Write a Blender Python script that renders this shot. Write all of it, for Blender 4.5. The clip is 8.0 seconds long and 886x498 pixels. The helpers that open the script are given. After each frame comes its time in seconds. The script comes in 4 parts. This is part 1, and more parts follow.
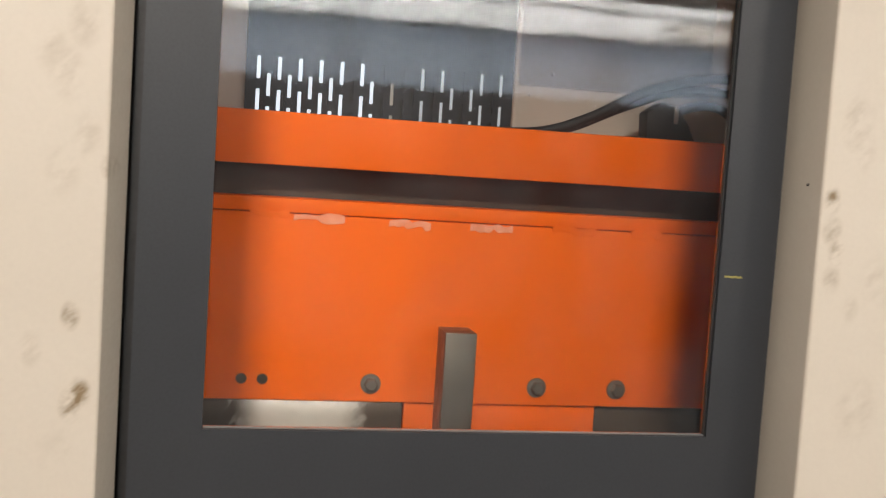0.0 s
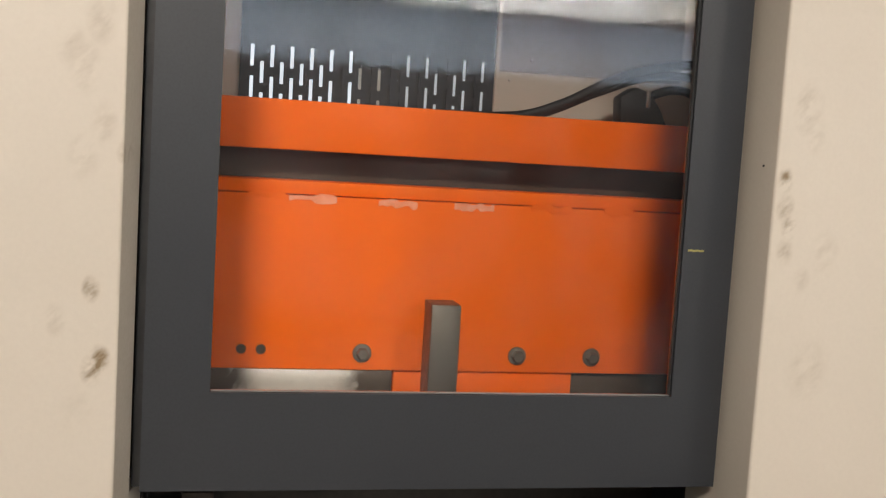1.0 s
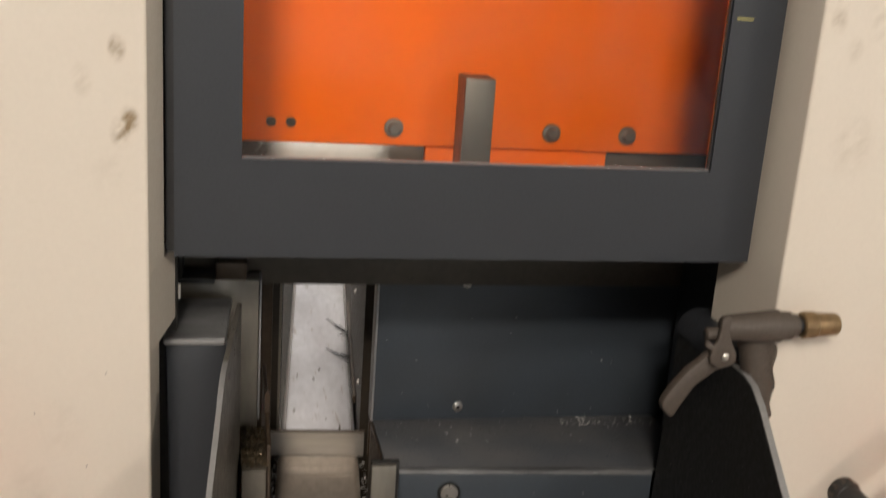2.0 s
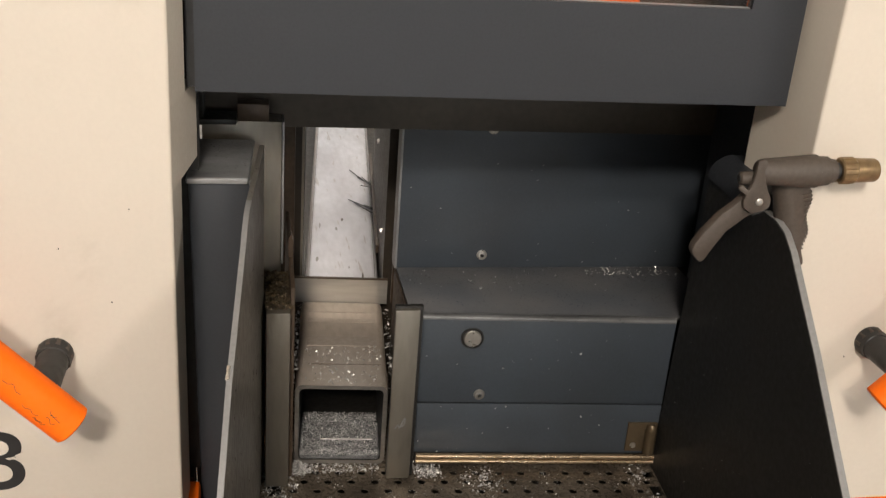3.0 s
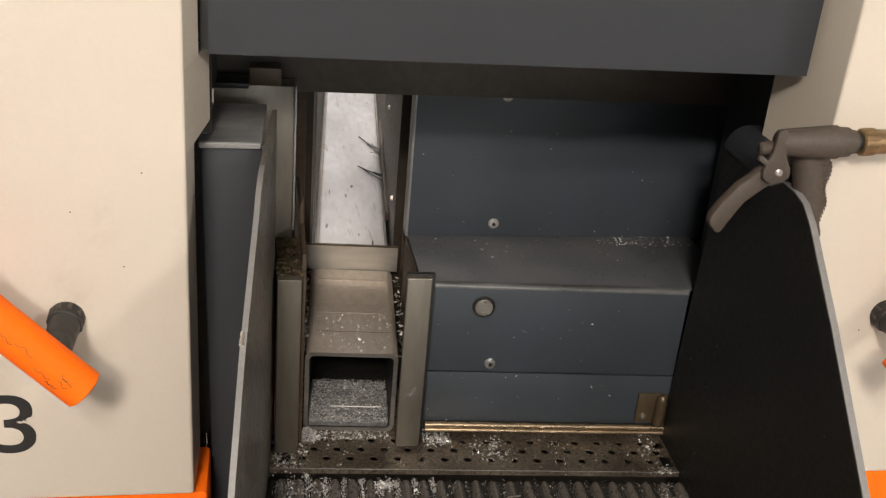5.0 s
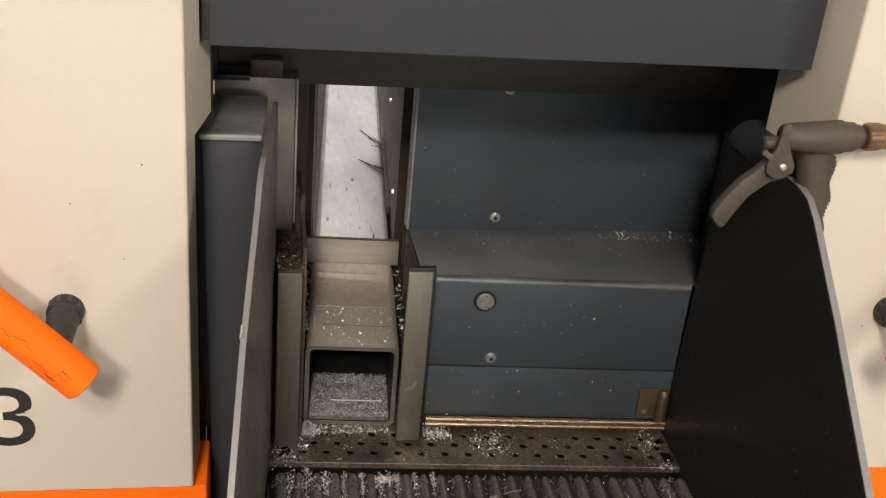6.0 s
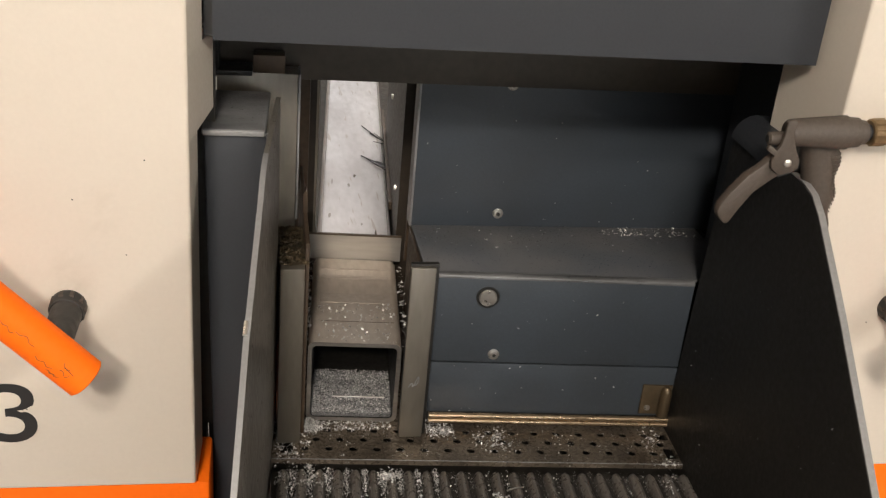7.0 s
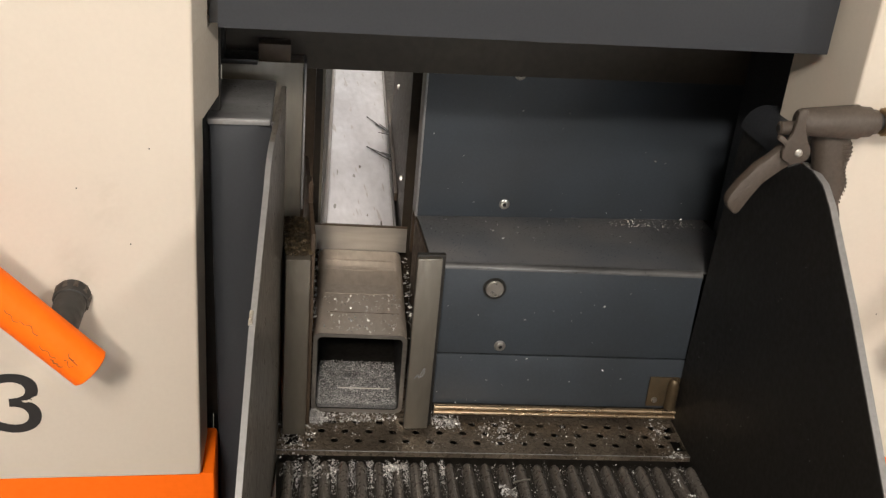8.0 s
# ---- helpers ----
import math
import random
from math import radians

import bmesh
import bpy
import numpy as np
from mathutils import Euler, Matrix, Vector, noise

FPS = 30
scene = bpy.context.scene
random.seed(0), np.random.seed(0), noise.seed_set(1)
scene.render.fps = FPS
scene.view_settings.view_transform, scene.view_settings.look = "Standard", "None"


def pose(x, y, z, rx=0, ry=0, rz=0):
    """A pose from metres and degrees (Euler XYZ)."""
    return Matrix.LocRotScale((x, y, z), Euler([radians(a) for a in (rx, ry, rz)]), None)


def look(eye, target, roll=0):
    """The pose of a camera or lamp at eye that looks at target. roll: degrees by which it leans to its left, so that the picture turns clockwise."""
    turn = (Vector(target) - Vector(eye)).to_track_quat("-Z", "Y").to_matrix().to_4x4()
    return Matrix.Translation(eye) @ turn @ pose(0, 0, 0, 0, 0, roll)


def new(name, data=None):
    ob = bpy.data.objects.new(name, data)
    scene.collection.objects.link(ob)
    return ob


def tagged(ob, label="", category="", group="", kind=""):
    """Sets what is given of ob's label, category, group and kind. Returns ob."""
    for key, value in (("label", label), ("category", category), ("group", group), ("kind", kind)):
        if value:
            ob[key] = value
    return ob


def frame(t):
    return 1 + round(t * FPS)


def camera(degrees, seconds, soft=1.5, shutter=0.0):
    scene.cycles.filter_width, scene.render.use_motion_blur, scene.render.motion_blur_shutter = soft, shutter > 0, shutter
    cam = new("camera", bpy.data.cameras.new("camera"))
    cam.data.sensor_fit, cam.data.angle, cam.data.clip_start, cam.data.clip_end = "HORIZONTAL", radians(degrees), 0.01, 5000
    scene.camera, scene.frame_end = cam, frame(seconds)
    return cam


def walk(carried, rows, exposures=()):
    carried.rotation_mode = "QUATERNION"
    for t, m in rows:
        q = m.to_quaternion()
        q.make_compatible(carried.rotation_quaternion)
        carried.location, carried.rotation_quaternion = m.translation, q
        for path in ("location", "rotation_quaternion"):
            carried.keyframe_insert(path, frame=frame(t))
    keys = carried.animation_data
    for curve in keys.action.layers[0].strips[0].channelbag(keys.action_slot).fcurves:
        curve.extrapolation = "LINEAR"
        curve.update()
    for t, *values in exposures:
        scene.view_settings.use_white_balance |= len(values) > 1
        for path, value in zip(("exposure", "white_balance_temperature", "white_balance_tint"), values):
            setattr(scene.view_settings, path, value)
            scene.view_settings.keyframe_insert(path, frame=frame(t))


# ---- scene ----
cam = camera(45.4, 8.0, soft=1.3, shutter=0.35)


def view(x, y, z, yaw, pitch, roll):
    return pose(x, y, z, 0, 0, yaw) @ pose(0, 0, 0, 90 + pitch) @ pose(0, 0, 0, 0, 0, roll)


EXPOSURES = [(0.0, -0.56), (1.2, -0.70), (2.0, -0.56), (3.3, -0.17), (8.0, -0.16)]
walk(cam, [
    (0.0, view(-0.072, -0.960, 1.6656, -11.294, -4.310, 3.714)),
    (0.3, view(-0.095, -1.033, 1.676, -12.043, -4.873, 3.832)),
    (0.5, view(-0.0903, -1.0359, 1.6716, -11.997, -4.866, 3.650)),
    (1.0, view(-0.0894, -1.0346, 1.6694, -12.244, -5.366, 3.461)),
    (1.2, view(-0.090, -1.033, 1.673, -12.290, -6.050, 3.650)),
    (1.5, view(-0.0903, -1.0324, 1.6632, -12.177, -8.523, 3.866)),
    (1.8, view(-0.091, -1.022, 1.651, -11.854, -13.074, 4.044)),
    (2.0, view(-0.093, -1.017, 1.640, -11.606, -16.294, 4.045)),
    (2.2, view(-0.088, -1.011, 1.634, -11.146, -19.031, 4.068)),
    (3.3, view(-0.099, -1.004, 1.610, -11.066, -24.179, 4.590)),
    (3.5, view(-0.101, -1.004, 1.611, -11.056, -24.538, 4.668)),
    (4.0, view(-0.103, -1.004, 1.610, -10.907, -24.923, 4.684)),
    (4.5, view(-0.103, -1.000, 1.609, -10.950, -25.126, 4.896)),
    (6.0, view(-0.104, -0.991, 1.605, -11.056, -25.645, 5.418)),
    (6.5, view(-0.103, -0.991, 1.604, -11.004, -25.698, 5.381)),
    (7.0, view(-0.106, -0.988, 1.603, -11.055, -25.835, 5.422)),
    (7.5, view(-0.107, -0.985, 1.600, -11.049, -25.941, 5.444)),
    (8.0, view(-0.107, -0.982, 1.597, -10.846, -26.221, 5.454)),
], EXPOSURES)

# ---- light ----
WARM = (1.0, 0.90, 0.80)
world = bpy.data.worlds.new("hall_air")
scene.world = world
world.use_nodes = True
world.node_tree.nodes["Background"].inputs[0].default_value = (1.0, 0.92, 0.82, 1)
world.node_tree.nodes["Background"].inputs[1].default_value = 0.20


def hall_lamp(place, target, size_x, size_y, watts, colour=WARM):
    data = bpy.data.lights.new("hall_lamp", "AREA")
    data.shape, data.size, data.size_y, data.energy, data.color = "RECTANGLE", size_x, size_y, watts, colour
    ob = new("hall_lamp", data)
    ob.matrix_world = look(place, target)
    return ob


# name of each luminaire, its place, length along x, power, the point it faces
LAMPS = [
    ((-0.95, -5.0, 4.42), 0.80, 0.40, 320, (0.1, -0.3, 1.2)),
    ((-0.42, -2.35, 3.02), 0.26, 0.12, 27, (-0.1, 0, 1.2)),
    ((3.3, -3.8, 3.35), 0.60, 0.30, 112, (0.0, -0.3, 1.2)),
    ((0.35, 2.3, 3.60), 1.80, 0.35, 88, (0.15, 1.0, 0.9)),
]
for place, sx, sy, watts, target in LAMPS:
    hall_lamp(place, target, sx, sy, watts)


# ---- materials ----
def material(name, colour, rough=0.5, metal=0.0, second=None, patch=4.0, amount=0.5, grain=0.06, grain_scale=120.0,
             bump=0.1, stretch=(1, 1, 1), spots=(), spot_colour=(0.08, 0.06, 0.04), specks=None, coat=0.0, streak=(0.38, 0.72)):
    """Base colour varied at two sizes, roughness by the same grain, fine relief; spots are hand marks and the guide
    block's painted reflection ends: (x, z, radius, strength).
    """
    m = bpy.data.materials.new(name)
    m.use_nodes = True
    t = m.node_tree
    n, link = t.nodes, t.links.new
    out = n["Principled BSDF"]
    out.inputs["Metallic"].default_value = metal
    out.inputs["Coat Weight"].default_value = coat
    at = n.new("ShaderNodeTexCoord")
    mapping = n.new("ShaderNodeMapping")
    mapping.inputs["Scale"].default_value = stretch
    link(at.outputs["Object"], mapping.inputs[0])

    def noise_of(scale, detail=4.0, source=None):
        x = n.new("ShaderNodeTexNoise")
        x.inputs["Scale"].default_value, x.inputs["Detail"].default_value = scale, detail
        link((source or mapping).outputs[0], x.inputs["Vector"])
        return x

    def span(source, a, b, c=0.0, d=1.0):
        x = n.new("ShaderNodeMapRange")
        for i, v in enumerate((a, b, c, d)):
            x.inputs[i + 1].default_value = v
        link(source, x.inputs[0])
        return x.outputs[0]

    def mix(factor, a, b):
        x = n.new("ShaderNodeMix")
        x.data_type = "RGBA"
        link(factor, x.inputs[0])
        for sock, v in ((x.inputs[6], a), (x.inputs[7], b)):
            if isinstance(v, tuple):
                sock.default_value = (*v, 1)
            else:
                link(v, sock)
        return x.outputs[2]

    low, fine = noise_of(patch), noise_of(grain_scale, 6.0)
    second = second or tuple(c * 0.7 for c in colour)
    shade = mix(span(low.outputs[0], 0.35, 0.75, 0.0, amount), colour, second)
    shade = mix(span(fine.outputs[0], 0.3, 0.7, 0.0, grain * 4), shade, tuple(c * 0.55 for c in second))
    if specks:
        tone, size, limit = specks
        dots = noise_of(size, 2.0, at)
        shade = mix(span(dots.outputs[0], limit, limit + 0.04, 0.0, 0.85), shade, tone)
    if spots:
        turned, slant = n.new("ShaderNodeMapping"), n.new("ShaderNodeMapping")
        turned.inputs["Rotation"].default_value = (0, radians(-48), 0)
        slant.inputs["Scale"].default_value = (1.0, 1.0, 0.5)
        link(at.outputs["Object"], turned.inputs[0])
        link(turned.outputs[0], slant.inputs[0])
        smear = noise_of(120.0, 8.0, slant)
        cut = n.new("ShaderNodeSeparateXYZ")
        link(at.outputs["Object"], cut.inputs[0])
        total = None
        for x, z, radius, strength in spots:
            dist = None
            for sock, c, k in ((cut.outputs[0], x, 1.5), (cut.outputs[2], z, 0.6)):
                d = n.new("ShaderNodeMath")
                d.operation = "SUBTRACT"
                link(sock, d.inputs[0])
                d.inputs[1].default_value = c
                sq = n.new("ShaderNodeMath")
                sq.operation = "MULTIPLY"
                link(d.outputs[0], sq.inputs[0])
                link(d.outputs[0], sq.inputs[1])
                sc = n.new("ShaderNodeMath")
                sc.operation = "MULTIPLY"
                link(sq.outputs[0], sc.inputs[0])
                sc.inputs[1].default_value = k / (radius * radius)
                if dist is None:
                    dist = sc
                else:
                    add = n.new("ShaderNodeMath")
                    link(dist.outputs[0], add.inputs[0])
                    link(sc.outputs[0], add.inputs[1])
                    dist = add
            fall = span(dist.outputs[0], 1.0, 0.0, 0.0, strength)
            soft_fall = n.new("ShaderNodeMath")
            soft_fall.operation = "POWER"
            link(fall, soft_fall.inputs[0])
            soft_fall.inputs[1].default_value = 1.6
            fall = soft_fall.outputs[0]
            if total is None:
                total = fall
            else:
                big = n.new("ShaderNodeMath")
                big.operation = "MAXIMUM"
                link(total, big.inputs[0])
                link(fall, big.inputs[1])
                total = big.outputs[0]
        prod = n.new("ShaderNodeMath")
        prod.operation = "MULTIPLY"
        link(total, prod.inputs[0])
        link(span(smear.outputs[0], *streak), prod.inputs[1])
        shade = mix(prod.outputs[0], shade, spot_colour)
    link(shade, out.inputs["Base Color"])
    link(span(fine.outputs[0], 0.3, 0.7, max(0.03, rough - 0.08), min(1.0, rough + 0.1)), out.inputs["Roughness"])
    if bump:
        b = n.new("ShaderNodeBump")
        b.inputs["Strength"].default_value, b.inputs["Distance"].default_value = bump, 0.002
        link(fine.outputs[0], b.inputs["Height"])
        link(b.outputs[0], out.inputs["Normal"])
    return m


def glow(name, colour, strength):
    m = bpy.data.materials.new(name)
    m.use_nodes = True
    e = m.node_tree.nodes["Principled BSDF"]
    e.inputs["Base Color"].default_value = (*colour, 1)
    e.inputs["Emission Color"].default_value = (*colour, 1)
    e.inputs["Emission Strength"].default_value = strength
    return m


MARKS = [(-0.180, 1.751, 0.018, 0.55), (-0.200, 1.732, 0.018, 0.5), (-0.190, 1.717, 0.020, 0.55), (-0.175, 1.673, 0.016, 0.5), (-0.191, 1.646, 0.018, 0.5), (-0.1605, 1.652, 0.008, 0.9),
         (-0.208, 1.520, 0.012, 0.6), (-0.182, 1.545, 0.010, 1.2), (-0.174, 1.488, 0.012, 1.4), (-0.180, 1.481, 0.012, 1.2), (-0.190, 1.447, 0.02, 0.3),
         (0.402, 1.660, 0.011, 1.2), (0.404, 1.636, 0.013, 0.9), (0.409, 1.619, 0.011, 1.1), (0.407, 1.597, 0.012, 0.7), (0.418, 1.725, 0.022, 0.55), (0.4255, 1.703, 0.018, 0.45),
         (0.4265, 1.572, 0.012, 0.45), (0.447, 1.596, 0.02, 0.4), (0.440, 1.49, 0.03, 0.4), (-0.258, 1.170, 0.028, 0.35), (-0.232, 1.235, 0.03, 0.25)]
CREAM = material("cream_paint", (0.63, 0.568, 0.482), 0.42, second=(0.575, 0.513, 0.428), patch=3.0, amount=0.6, grain=0.012, grain_scale=260,
                 bump=0.05, spots=MARKS, spot_colour=(0.22, 0.155, 0.085))
CREAM_EDGE = material("cream_edge_paint", (0.68, 0.63, 0.54), 0.5, second=(0.60, 0.55, 0.46), patch=9, grain=0.03, bump=0.06)
GREY = material("anthracite_paint", (0.0262, 0.0285, 0.033), 0.44, second=(0.0215, 0.0237, 0.0277), patch=6, amount=0.7, grain=0.03,
                grain_scale=420, bump=0.03)
SLATE = material("slate_blue_paint", (0.046, 0.056, 0.068), 0.38, second=(0.036, 0.041, 0.047), patch=9, amount=0.8, grain=0.04,
                 grain_scale=300, bump=0.08, specks=((0.22, 0.22, 0.22), 230.0, 0.74))
SHELF = material("rubbed_slate_paint", (0.088, 0.094, 0.104), 0.33, second=(0.150, 0.143, 0.138), patch=14, amount=0.8, grain=0.03, grain_scale=420, bump=0.04)
ORANGE = material("orange_paint", (0.97, 0.158, 0.002), 0.65, second=(0.93, 0.145, 0.002), patch=5, amount=0.6, grain=0.02, grain_scale=200,
                  bump=0.015, specks=((0.10, 0.03, 0.01), 120.0, 0.79))
ORANGE.node_tree.nodes["Principled BSDF"].inputs["Specular IOR Level"].default_value = 0.22
# Black oily plates; on the tubes' inner faces it paints the shade.
BLACK = material("black_oiled_steel_and_bore_shade", (0.009, 0.0082, 0.0068), 0.52, second=(0.014, 0.012, 0.009), patch=8, amount=0.8, grain=0.05, grain_scale=180,
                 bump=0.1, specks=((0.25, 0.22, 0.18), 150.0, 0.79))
# Lighter twin of the black plate: the sheen of light is in its colour.
SHEENPLATE = material("dark_steel_with_sheen", (0.180, 0.164, 0.142), 0.34, 0.35, second=(0.100, 0.090, 0.078), patch=9, amount=0.9, grain=0.06, grain_scale=180, bump=0.08, stretch=(1, 1, 0.4))
FASCIA = material("dark_brown_plate", (0.075, 0.062, 0.047), 0.5, second=(0.038, 0.032, 0.026), patch=12, grain=0.06)
# Near-black for sheets added where gaps and recesses lie in shade.
DARK = material("recess_shade", (0.020, 0.017, 0.013), 0.6, grain=0.05)
STEEL = material("ground_steel", (0.30, 0.275, 0.235), 0.40, 0.8, second=(0.19, 0.16, 0.12), patch=16, amount=0.8, grain=0.06, grain_scale=90,
                 bump=0.06, stretch=(1, 1, 0.25))
STOCK = material("mill_finish_tube", (0.60, 0.54, 0.475), 0.44, 0.5, second=(0.36, 0.29, 0.22), patch=11, amount=0.75, grain=0.05, grain_scale=160,
                 bump=0.05, stretch=(1, 0.3, 1))
BRIGHT = material("bright_tube_top", (0.60, 0.59, 0.61), 0.38, 0.45, second=(0.40, 0.38, 0.39), patch=16, amount=0.85, grain=0.05, grain_scale=110,
                  bump=0.04, stretch=(1, 0.35, 1), specks=((0.36, 0.32, 0.30), 34.0, 0.64))
BLADE = material("saw_blade_steel", (0.36, 0.34, 0.31), 0.42, 0.7, second=(0.26, 0.24, 0.21), patch=30, grain=0.05, stretch=(0.1, 1, 1))
DULL = material("dull_oily_steel", (0.200, 0.178, 0.145), 0.42, 0.6, second=(0.12, 0.102, 0.078), patch=14, amount=0.8, grain=0.06, grain_scale=120, bump=0.06, stretch=(1, 1, 0.25))
DULLBAND = material("dull_tube_band", (0.47, 0.41, 0.35), 0.42, 0.5, second=(0.38, 0.32, 0.26), patch=20, amount=0.8, grain=0.05, grain_scale=160)
JAW = material("blackened_oily_jaw", (0.034, 0.024, 0.014), 0.5, 0.2, second=(0.020, 0.015, 0.010), patch=14, amount=0.9, grain=0.08, grain_scale=150, bump=0.2)
CUT = material("sawn_tube_end", (0.24, 0.225, 0.205), 0.36, 0.7, second=(0.16, 0.145, 0.125), patch=40, amount=0.8, grain=0.08, grain_scale=400, bump=0.15, stretch=(0.3, 1, 1))
OILCHIP = material("oily_brown_chips", (0.17, 0.125, 0.070), 0.28, 0.5, second=(0.05, 0.038, 0.024), patch=120, amount=1.0, grain=0.1, bump=0.0)
BRONZE = material("dark_bronze", (0.13, 0.095, 0.055), 0.4, 0.6, second=(0.07, 0.05, 0.03), patch=40, grain=0.08)
RUBBED = material("rubbed_bare_paint", (0.058, 0.058, 0.058), 0.34, 0.2, second=(0.24, 0.24, 0.24), patch=30, amount=0.8, grain=0.05, grain_scale=500, stretch=(0.5, 1, 1), bump=0.05)
GRIT = material("fine_chip_bed", (0.26, 0.26, 0.26), 0.5, 0.2, second=(0.09, 0.09, 0.09), patch=90, amount=0.9, grain=0.2, grain_scale=900, bump=0.9,
                specks=((0.75, 0.74, 0.72), 1200.0, 0.66))
# Pale base and dark end spots paint a reflection; the specks are spatter.
SPATTER = material("spattered_steel_with_reflection", (0.78, 0.74, 0.66), 0.36, 0.35, second=(0.55, 0.50, 0.42), patch=14, amount=0.7, grain=0.05, grain_scale=150,
                   bump=0.08, specks=((0.04, 0.03, 0.02), 230.0, 0.63), spots=((-0.105, 1.397, 0.088, 1.6), (0.118, 1.397, 0.088, 1.6)), spot_colour=(0.09, 0.065, 0.045), streak=(0.15, 0.5))
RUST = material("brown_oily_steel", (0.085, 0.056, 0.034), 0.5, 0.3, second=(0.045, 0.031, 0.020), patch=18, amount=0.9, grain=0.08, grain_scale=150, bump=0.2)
GRIME = material("grimy_tray_steel", (0.205, 0.168, 0.126), 0.28, 0.5, second=(0.045, 0.036, 0.028), patch=16, amount=0.9, grain=0.08, grain_scale=200, bump=0.25)
SLAT = material("grimy_slat", (0.205, 0.180, 0.155), 0.30, 0.4, second=(0.18, 0.165, 0.15), patch=25, amount=0.8, grain=0.08, grain_scale=220, bump=0.25)
CHIP = material("bright_metal_chips", (0.80, 0.79, 0.77), 0.35, 0.35, second=(0.50, 0.48, 0.45), patch=60, amount=0.9, grain=0.1, bump=0.0)


def chip_tones():
    """Each loose chip has a tone of its own, from oily grey to bright."""
    t = CHIP.node_tree
    geo, ramp, mixer = t.nodes.new("ShaderNodeNewGeometry"), t.nodes.new("ShaderNodeMapRange"), t.nodes.new("ShaderNodeMix")
    mixer.data_type, mixer.blend_type = "RGBA", "MULTIPLY"
    mixer.inputs[0].default_value = 1.0
    for i, v in enumerate((0.0, 1.0, 0.36, 1.20)):
        ramp.inputs[i + 1].default_value = v
    base_in = t.nodes["Principled BSDF"].inputs["Base Color"]
    before = base_in.links[0].from_socket
    t.links.new(geo.outputs["Random Per Island"], ramp.inputs[0])
    t.links.new(before, mixer.inputs[6])
    t.links.new(ramp.outputs[0], mixer.inputs[7])
    t.links.new(mixer.outputs[2], base_in)


chip_tones()
EDGE = material("bare_sheared_edge", (0.30, 0.295, 0.29), 0.42, 0.4, second=(0.20, 0.195, 0.19), patch=30, grain=0.05, grain_scale=300, bump=0.02)
RUBBER = material("dusty_taupe_plastic", (0.070, 0.054, 0.042), 0.6, second=(0.050, 0.039, 0.030), patch=30, grain=0.06, grain_scale=300, bump=0.15)
BLACKP = material("black_plastic", (0.014, 0.014, 0.014), 0.5, second=(0.03, 0.027, 0.024), patch=40, grain=0.06, bump=0.15)
BRASS = material("worn_brass", (0.30, 0.205, 0.105), 0.42, 0.7, second=(0.17, 0.11, 0.06), patch=60, grain=0.1)
COPPER = material("bronze_rail", (0.50, 0.38, 0.25), 0.28, 0.9, second=(0.33, 0.24, 0.15), patch=20, grain=0.06, stretch=(0.2, 1, 1))
SCREW = material("zinc_screw", (0.62, 0.59, 0.54), 0.32, 0.9, grain=0.05)
TAPE = material("torn_tape", (0.94, 0.40, 0.25), 0.6, second=(0.92, 0.22, 0.06), patch=60, amount=0.9, grain=0.05, bump=0.2)
YELLOW = material("yellow_crayon", (0.45, 0.40, 0.12), 0.7, grain=0.1)
INK = material("black_vinyl", (0.012, 0.011, 0.011), 0.45, grain=0.02)
CONCRETE = material("concrete", (0.60, 0.58, 0.55), 0.5, second=(0.50, 0.48, 0.46), patch=1.5, amount=0.8, grain=0.05, grain_scale=40, bump=0.2)
WALL = material("hall_wall_paint", (0.66, 0.64, 0.59), 0.7, second=(0.58, 0.56, 0.52), patch=1.2, grain=0.02)
ROOF = material("hall_roof_sheet", (0.50, 0.50, 0.48), 0.6, grain=0.03, patch=2)
BACKDROP_GLOW = glow("slot_backdrop_glow", (0.78, 0.88, 1.0), 1.25)
TUBE_LIGHT = glow("lamp_diffuser", (1.0, 0.93, 0.82), 12.0)
# Glows added for the bright bands and bluish veil the pane mirrors.
BAND_GLOW = glow("reflection_band_glow", (0.95, 0.95, 0.92), 24.0)
VEIL_GLOW = glow("reflection_veil_glow", (0.72, 0.84, 1.0), 5.0)
DIM_BACKDROP = glow("dim_slot_backdrop_glow", (0.78, 0.86, 0.95), 0.20)
TAUPE = material("grey_taupe", (0.30, 0.275, 0.245), 0.5, second=(0.26, 0.235, 0.205), patch=9, grain=0.03, bump=0.03)
HALL_DARK = material("dark_hall_wall", (0.34, 0.34, 0.34), 0.7, patch=1.2, grain=0.02)


